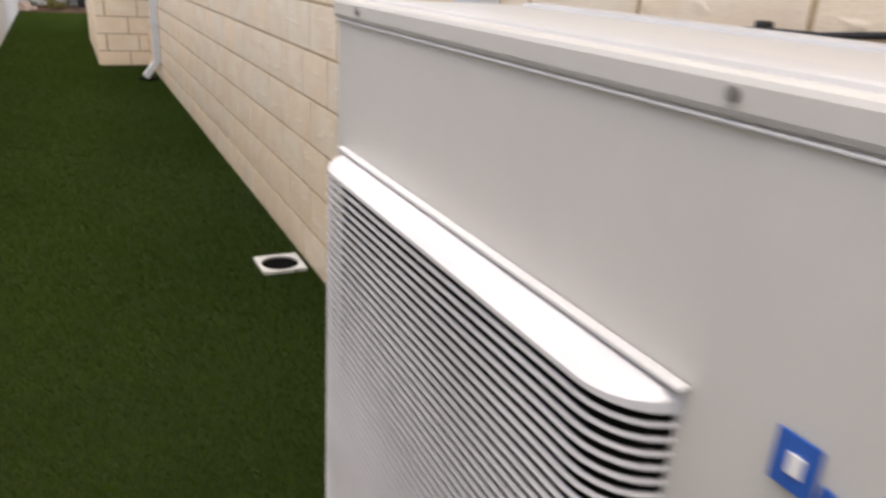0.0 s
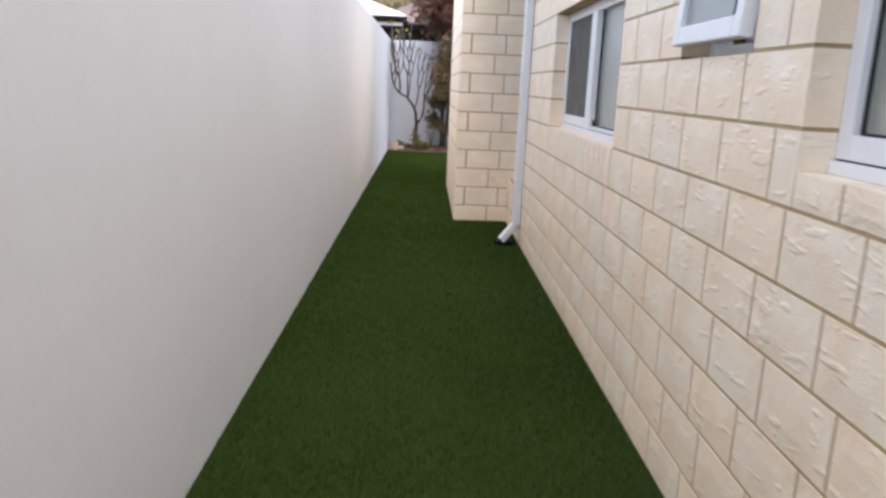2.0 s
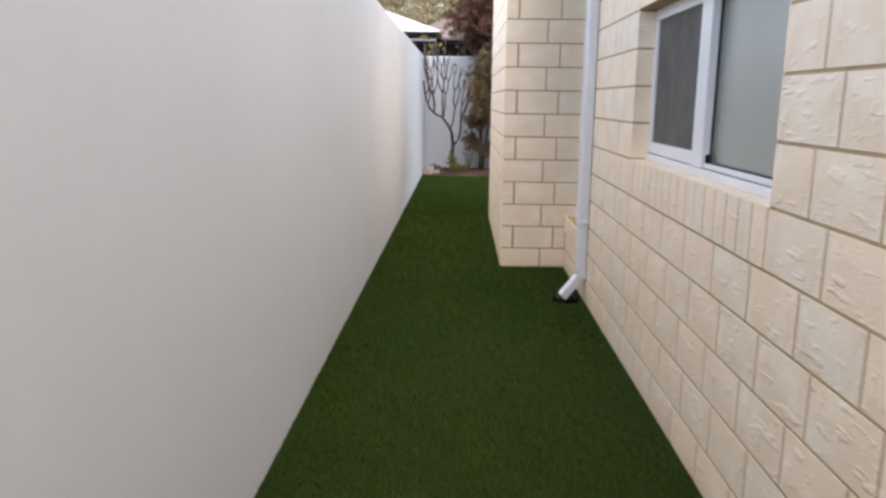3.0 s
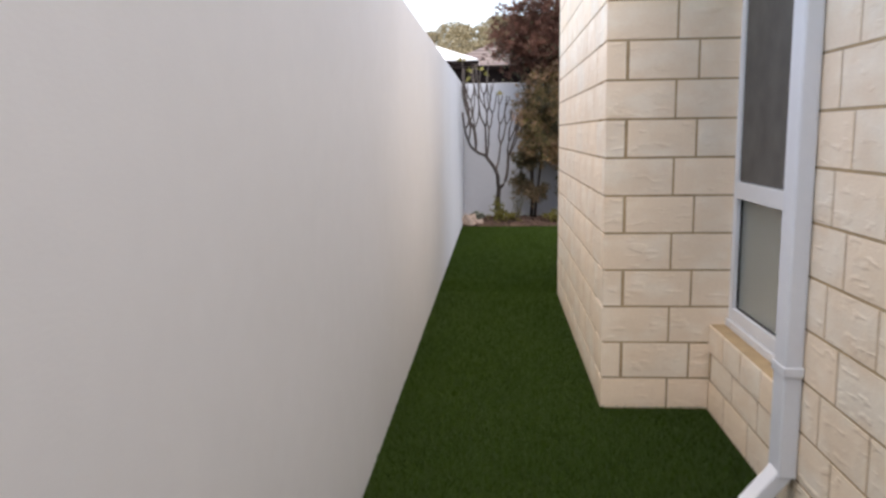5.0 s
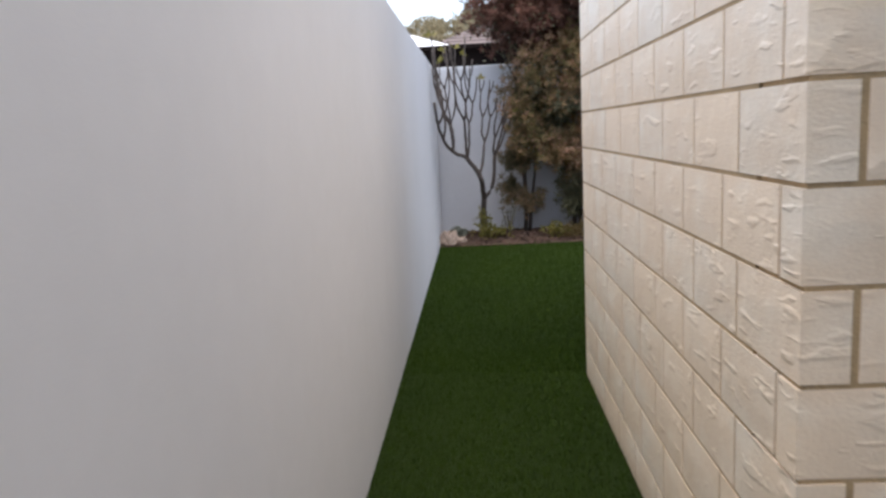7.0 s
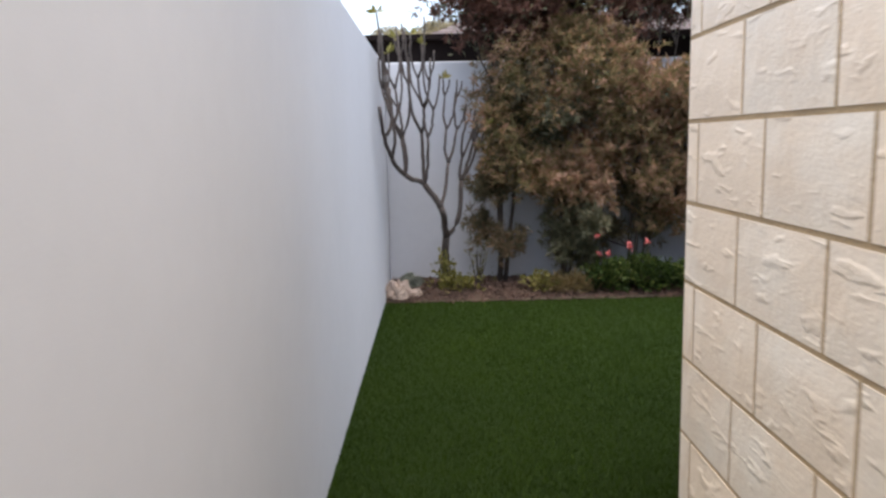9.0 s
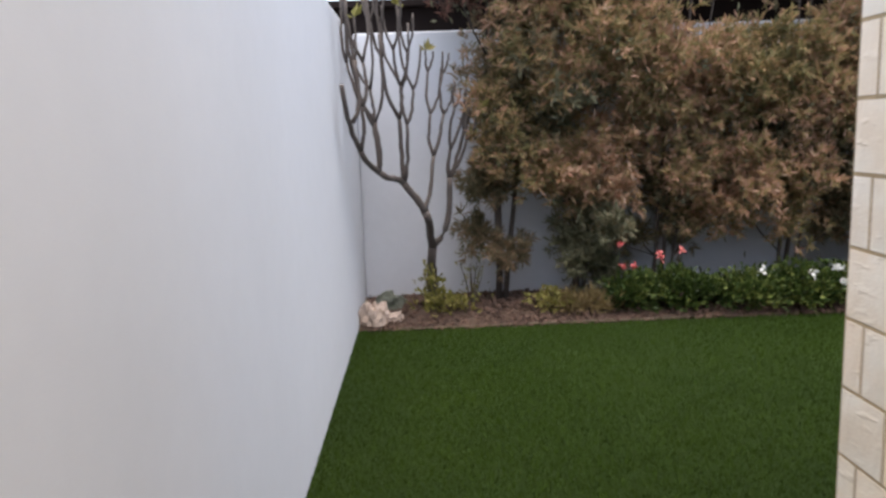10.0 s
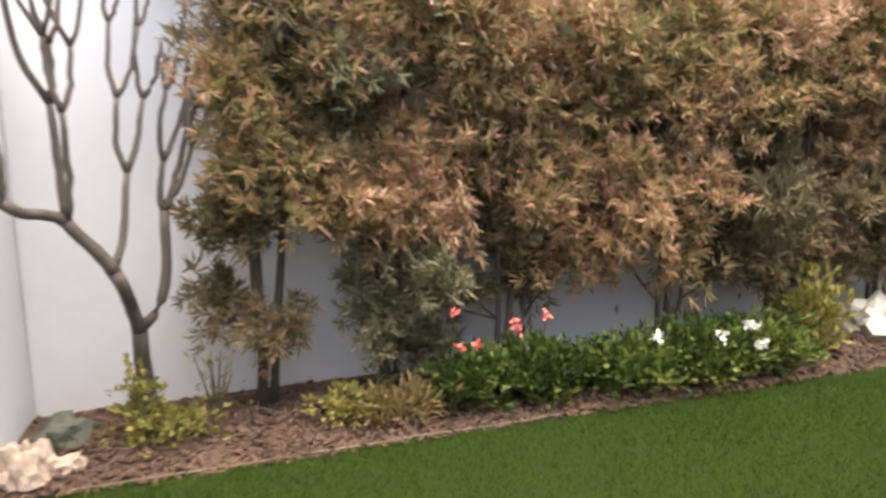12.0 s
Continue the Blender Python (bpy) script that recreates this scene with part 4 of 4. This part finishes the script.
# ---- bare frangipani ----
def frangipani(x, y):
    """Blunt branches that fork again and again, each turning up as it goes."""
    rnd = random.Random(31)
    top = tagged(empty("frangipani", x, y, 0.03), "bare grey frangipani tree with forked branches in the bed", "tree")
    tips = []

    def limb(p, q, d0, d1, r0, r1):
        """A bent limb from p to q that leaves along d0 and arrives along d1."""
        p, q = Vector(p), Vector(q)
        l = (q - p).length * 0.4
        a, b = p + Vector(d0).normalized() * l, q - Vector(d1).normalized() * l
        pts, rad = [], []
        for k in range(8):
            t = k / 7
            c = p * (1 - t) ** 3 + a * 3 * t * (1 - t) ** 2 + b * 3 * t * t * (1 - t) + q * t ** 3
            pts.append(c + Vector((rnd.uniform(-1, 1), rnd.uniform(-1, 1), 0)) * 0.004 * (0 < k < 7))
            rad.append((r0 + (r1 - r0) * t) * (1 + 0.10 * (k == 0) + rnd.uniform(-0.05, 0.05)))
        part("branch", tube(bmesh.new(), pts, rad, 9), M_FRANG, top, smooth=True)

    def crown_top(px):
        return 2.24 - 1.75 * max(0.0, px + 0.16)

    def heading(ang, depth):
        return Vector((math.sin(ang), depth, math.cos(ang)))

    def grow(p, ang, depth, r, gen):
        room = crown_top(p.x) - p.z
        last = gen >= 3 or room < 0.34
        l = room * rnd.uniform(0.45, 1.0) if last else min(room * 0.55, rnd.uniform(0.18, 0.40))
        l = max(l, 0.13)
        lean = max(-0.22, min(0.42, (p.x + 0.12) * 0.85))
        turn = lean * (0.6 if last else 1.0) + ang * 0.12
        if p.x < -0.36:
            ang, turn, depth = max(ang, -0.25), max(turn, 0.0), depth - 0.15
        d0, d1 = heading(ang, depth), heading(turn, depth * 0.5)
        q = p + d0 * l * 0.3 + d1 * l * 0.75
        q.x = max(q.x, -0.445 + rnd.uniform(0, 0.03))
        q.y = min(q.y, 0.12)
        limb(p, q, d0, d1, r * 0.92, r * 0.70)
        if last:
            tips.append(q)
            return
        fan = 2
        flip = rnd.choice((-1, 1))
        for k in range(fan):
            side = (k - (fan - 1) / 2) * 2 / (fan - 1) * flip
            grow(q, turn + side * rnd.uniform(0.30, 0.58), rnd.uniform(-0.45, 0.25), max(0.0095, r * 0.80), gen + 1)

    foot, knot, crotch, crest = Vector((0.03, 0.10, -0.05)), Vector((0.033, -0.149, 0.484)), Vector((-0.013, -0.40, 0.76)), Vector((-0.14, -0.47, 0.955))
    elbow, reach, bend = Vector((-0.285, -0.70, 1.045)), Vector((-0.372, -0.93, 1.185)), Vector((0.168, -0.20, 0.965))
    tr = tube(bmesh.new(), [foot, (0.025, 0.04, 0.15), (0.02, -0.03, 0.33), knot], [0.043, 0.038, 0.034, 0.032], 10)
    part("trunk", tr, M_FRANG, top, smooth=True)
    limb(knot, crotch, (-0.2, -0.3, 1), (-0.35, -0.3, 1), 0.029, 0.027)
    limb(crotch, crest, (-0.4, -0.3, 1), (-0.5, -0.3, 1), 0.025, 0.024)
    limb(crest, elbow, (-0.9, -0.3, 0.7), (-1, -0.3, 1), 0.020, 0.019)
    limb(elbow, reach, (-1, -0.4, 1), (-0.4, -0.4, 1), 0.018, 0.017)
    limb(knot, bend, (1, -0.1, 0.8), (0.05, -0.1, 1), 0.022, 0.020)
    tip = Vector((-0.43, -1.24, 1.54))
    limb(reach, tip, (-0.3, -0.7, 0.7), (-0.1, -0.6, 1), 0.0155, 0.013)
    tips.append(tip)
    fork = reach * 0.55 + tip * 0.45
    limb(fork, fork + Vector((0.03, 0.02, 0.34)), (0.5, 0.2, 0.7), (0, 0, 1), 0.013, 0.012)
    grow(reach, 0.38, -0.25, 0.015, 1)
    grow(elbow, 0.22, -0.2, 0.014, 2)
    grow(elbow, 0.05, 0.3, 0.015, 1)
    grow(crest, 0.30, -0.5, 0.015, 1)
    grow(crest, -0.05, -0.1, 0.018, 0)
    grow(crotch, 0.36, 0.15, 0.017, 0)
    grow(bend, -0.30, -0.1, 0.0155, 1)
    grow(bend, 0.42, 0.1, 0.0155, 2)
    grow(bend, 0.75, -0.2, 0.0145, 2)
    lr = np.random.default_rng(3)
    for t in sorted(tips, key=lambda t: -t.z)[1:24:4] + [max(tips, key=lambda t: t.x)]:
        n = 5
        leaf_mesh("leaf", np.tile(np.array(t), (n, 1)), lr.normal(size=(n, 3)) + np.array([0, 0, 1.2]), lr.uniform(0.05, 0.10, n), lr.uniform(0.014, 0.024, n), M_LIME, top, lr, "young yellow-green leaves")


frangipani(-0.985, 18.42)


# ---- pale stones in the corner ----
def stone(x, y, r, h, seed, material=None, tilt=0.0, flat=0.85, label="rough pale pinkish stone at the corner of the bed"):
    bm = bmesh.new()
    bmesh.ops.create_icosphere(bm, subdivisions=3, radius=1.0)
    for v in bm.verts:
        k = 1 + 0.45 * noise.noise(v.co * 1.5 + Vector((seed * 5, 0, 0))) + 0.4 * noise.noise(v.co * 3.3 + Vector((0, seed, 0))) + 0.16 * noise.noise(v.co * 8.0 + Vector((seed, 0, 2)))
        v.co = Vector((v.co.x * r * k, v.co.y * r * flat * k, max(-0.3, v.co.z * k) * h * 0.5 + h * 0.28))
    ob = link("stone", bm, material or M_ROCK)
    ob.matrix_basis = pose(x, y, 0.0, 0, -tilt, 0)
    tagged(ob, label, "stone", "" if x > 0 else "stones in the corner")


for i, (x, y, r, h) in enumerate(((-1.36, 18.03, 0.065, 0.19), (-1.42, 18.06, 0.042, 0.24), (-1.315, 18.08, 0.048, 0.22), (-1.385, 18.12, 0.05, 0.20))):
    stone(x, y, r, h, i + 1)
stone(-1.25, 18.10, 0.095, 0.11, 7, tilt=16, flat=0.45, label="long flat pale stone leaning beside the others")
stone(-1.27, 18.33, 0.12, 0.24, 9, M_MOSS, label="dark mossy grey stone behind the pale ones")
stone(2.95, 18.36, 0.20, 0.34, 11, M_PALE, label="large pale stone at the end of the bed")
stone(2.62, 18.28, 0.09, 0.20, 13, M_BARK, label="dark brown stone at the end of the bed")
edge = bmesh.new()
tube(edge, [(x * 0.1, BED_Y - 0.012 + 0.012 * noise.noise(Vector((x * 0.31, 0, 3))), 0.016 + 0.006 * noise.noise(Vector((x * 0.6, 5, 0)))) for x in range(-12, 9)], [0.003 + 0.004 * abs(noise.noise(Vector((x * 0.7, 1, 1)))) for x in range(-12, 9)], 6)
structure(link("trim", edge, M_EDGE), "thin faded cut edge between turf and mulch", "edging")

# ---- beyond the wall ----
house = tagged(empty("neighbour_house", 2.0, 21.75, -0.39), "neighbouring house with a brown tiled roof and dark eaves", "house")
# Shade under the eaves is put into the wall and soffit colour.
part("wall", boxed(-3.4, 8, -1.6, 6, 0, 2.6), M_FASCIA, house, "wall painted near-black for shade")
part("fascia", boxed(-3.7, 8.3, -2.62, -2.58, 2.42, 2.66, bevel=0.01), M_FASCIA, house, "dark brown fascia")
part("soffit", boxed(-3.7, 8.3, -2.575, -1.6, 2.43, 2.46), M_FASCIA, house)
rf = bmesh.new()
v0 = [rf.verts.new(p) for p in ((-3.75, -2.7, 2.66), (8.4, -2.7, 2.66), (8.4, 3.5, 2.80), (-3.75, 3.5, 2.80))]
v1 = [rf.verts.new((v.co.x, v.co.y, v.co.z + 0.05)) for v in v0]
rf.faces.new(v0[::-1])
rf.faces.new(v1)
for i in range(4):
    rf.faces.new((v0[i], v0[(i + 1) % 4], v1[(i + 1) % 4], v1[i]))
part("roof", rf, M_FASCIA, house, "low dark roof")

far_house = tagged(empty("tiled_house", 3.0, 33.0, -0.03), "far house with a hipped brown tiled roof", "house")
# Wall colour carries the shade below this roof too.
part("wall", boxed(-5.2, 6, -2.0, 6, 0, 3.3), M_FASCIA, far_house, "wall painted near-black for shade")
rf = bmesh.new()
v0 = [rf.verts.new(p) for p in ((-6.0, -2.5, 3.25), (6.2, -2.5, 3.25), (6.2, 2.0, 5.0), (-2.7, 2.0, 5.0))]
v1 = [rf.verts.new((v.co.x, v.co.y, v.co.z + 0.05)) for v in v0]
rf.faces.new(v0[::-1])
rf.faces.new(v1)
for i in range(4):
    rf.faces.new((v0[i], v0[(i + 1) % 4], v1[(i + 1) % 4], v1[i]))
roof_n = part("roof", rf, M_TILE, far_house, "brown tiled roof")
for k in range(13):
    y = -2.5 + k * 0.34
    z = 3.31 + (y + 2.5) * 1.75 / 4.5
    part("tile_course", boxed(-6.0 + (y + 2.5) / 4.5 * 3.3, 6.2, y, y + 0.33, z, z + 0.02, bevel=0.006), M_TILE, roof_n)
shed = tagged(empty("patio_roof", -4.0, 29.6, -0.03), "white sheet hip roof of a patio beyond the boundary wall", "patio roof")
pr = bmesh.new()
eave_l, eave_r, back_r, peak, peak_l, back_l = [[pr.verts.new((x, y, z + dz)) for dz in (0.0, 0.05)] for x, y, z in
    ((-3.0, -1.6, 3.265), (2.52, -1.6, 3.265), (2.52, 6.0, 3.265), (-0.2, 2.2, 4.48), (-3.0, 2.2, 4.48), (-3.0, 6.0, 3.265))]
for ring_ in ((eave_l, eave_r, peak, peak_l), (eave_r, back_r, peak), (peak_l, peak, back_r, back_l)):
    pr.faces.new([v[1] for v in ring_])
    pr.faces.new([v[0] for v in ring_[::-1]])
for p_, q_ in ((eave_l, eave_r), (eave_r, back_r), (back_r, back_l)):
    pr.faces.new((p_[0], q_[0], q_[1], p_[1]))
part("sheet", pr, M_SHEET, shed)
part("gutter", boxed(-3.0, 2.54, -1.66, -1.61, 3.17, 3.27, bevel=0.01), M_FASCIA, shed, "dark gutter")
part("beam", boxed(-3.0, 2.4, -1.45, -1.38, 2.92, 3.10, bevel=0.01), M_SHEET, shed, "white beam under the eave")
for x in (-1.4, 2.0):
    part("post", boxed(x - 0.05, x + 0.05, -1.46, -1.37, 0.0, 2.94, bevel=0.01), M_SHEET, shed)


hill_bm = bmesh.new()
bmesh.ops.create_grid(hill_bm, x_segments=60, y_segments=24, size=0.5)


def hill_height(x, y):
    rise = max(0.0, 1 - abs(y - 140) / 60)
    return -0.2 + 16.2 * rise * rise * (3 - 2 * rise) + rise * (1.1 * math.sin(x * 0.11 + 1.0) - 0.03 * x)


for v in hill_bm.verts:
    x, y = v.co.x * 220, 140 + v.co.y * 120
    v.co = (x, y, hill_height(x, y) + 0.5 * noise.noise(Vector((x * 0.2, y * 0.2, 0))))
structure(link("hill", hill_bm, M_DRY, None, True), "distant hill of dry pale grass", "hill")


def woods(rng):
    cs = []
    for k in range(120):
        cx, cy = rng.uniform(-60, 45), rng.uniform(108, 142)
        h = hill_height(cx, cy)
        tall = rng.uniform(1.6, 4.2)
        n = 420
        for blob in range(4):
            c = np.array([cx + rng.uniform(-2.2, 2.2), cy + rng.uniform(-2, 2), h + tall * rng.uniform(0.35, 0.85)])
            p = rng.normal(size=(n, 3))
            p /= np.linalg.norm(p, axis=1, keepdims=True)
            cs.append(c + p * rng.uniform(0.6, 1, (n, 1)) * np.array([2.0, 1.8, 1.1]) * rng.uniform(0.7, 1.3))
    cs = np.concatenate(cs)
    n = len(cs)
    ob = leaf_mesh("far_woods", cs, rng.normal(size=(n, 3)), rng.uniform(0.25, 0.55, n), rng.uniform(0.10, 0.2, n), M_WOODS, None, rng)
    tagged(ob, "distant olive-brown gum trees on the hill", "woods", kind="stuff")


woods(np.random.default_rng(8))

# ---- bricks and sill bricks of the house walls ----
brickwork(wall_house, "y", 0.0, -1.5, PROJ_Y0 - 0.01, (5.827, 5.112), OPENINGS + [(7.28, 8.92, 0.853, 1.013), (10.09, 11.0, 0.28, 0.418)], top=9, lo=2.6)
y = 7.28
while y < 8.91:
    lay(wall_house, "y", -0.004, y + 0.0513, 0.846, 0.092, 0.1665, name="sill_brick")
    y += 0.1025
y = 10.09
for wdt in (0.23, 0.23, 0.23, 0.22):
    lay(wall_house, "y", -0.006, y + wdt / 2, 0.29, wdt - 0.01, 0.122, name="sill_brick")
    y += wdt
# even courses run through on the front, odd ones on the side
brickwork(wall_front, "x", PROJ_Y0, PROJ_X, 0.108, (PROJ_X, PROJ_X + 0.096), starts=(0.0, 0.096), top=14, depth=0.086)
brickwork(wall_side, "y", PROJ_X, PROJ_Y0, PROJ_Y1, (PROJ_Y0 + 0.096, PROJ_Y0), starts=(0.096, 0.0), top=14, depth=0.086)
brickwork(wall_end, "y", 0.0, PROJ_Y1, END_Y, (PROJ_Y1, PROJ_Y1 + 0.21), top=14)
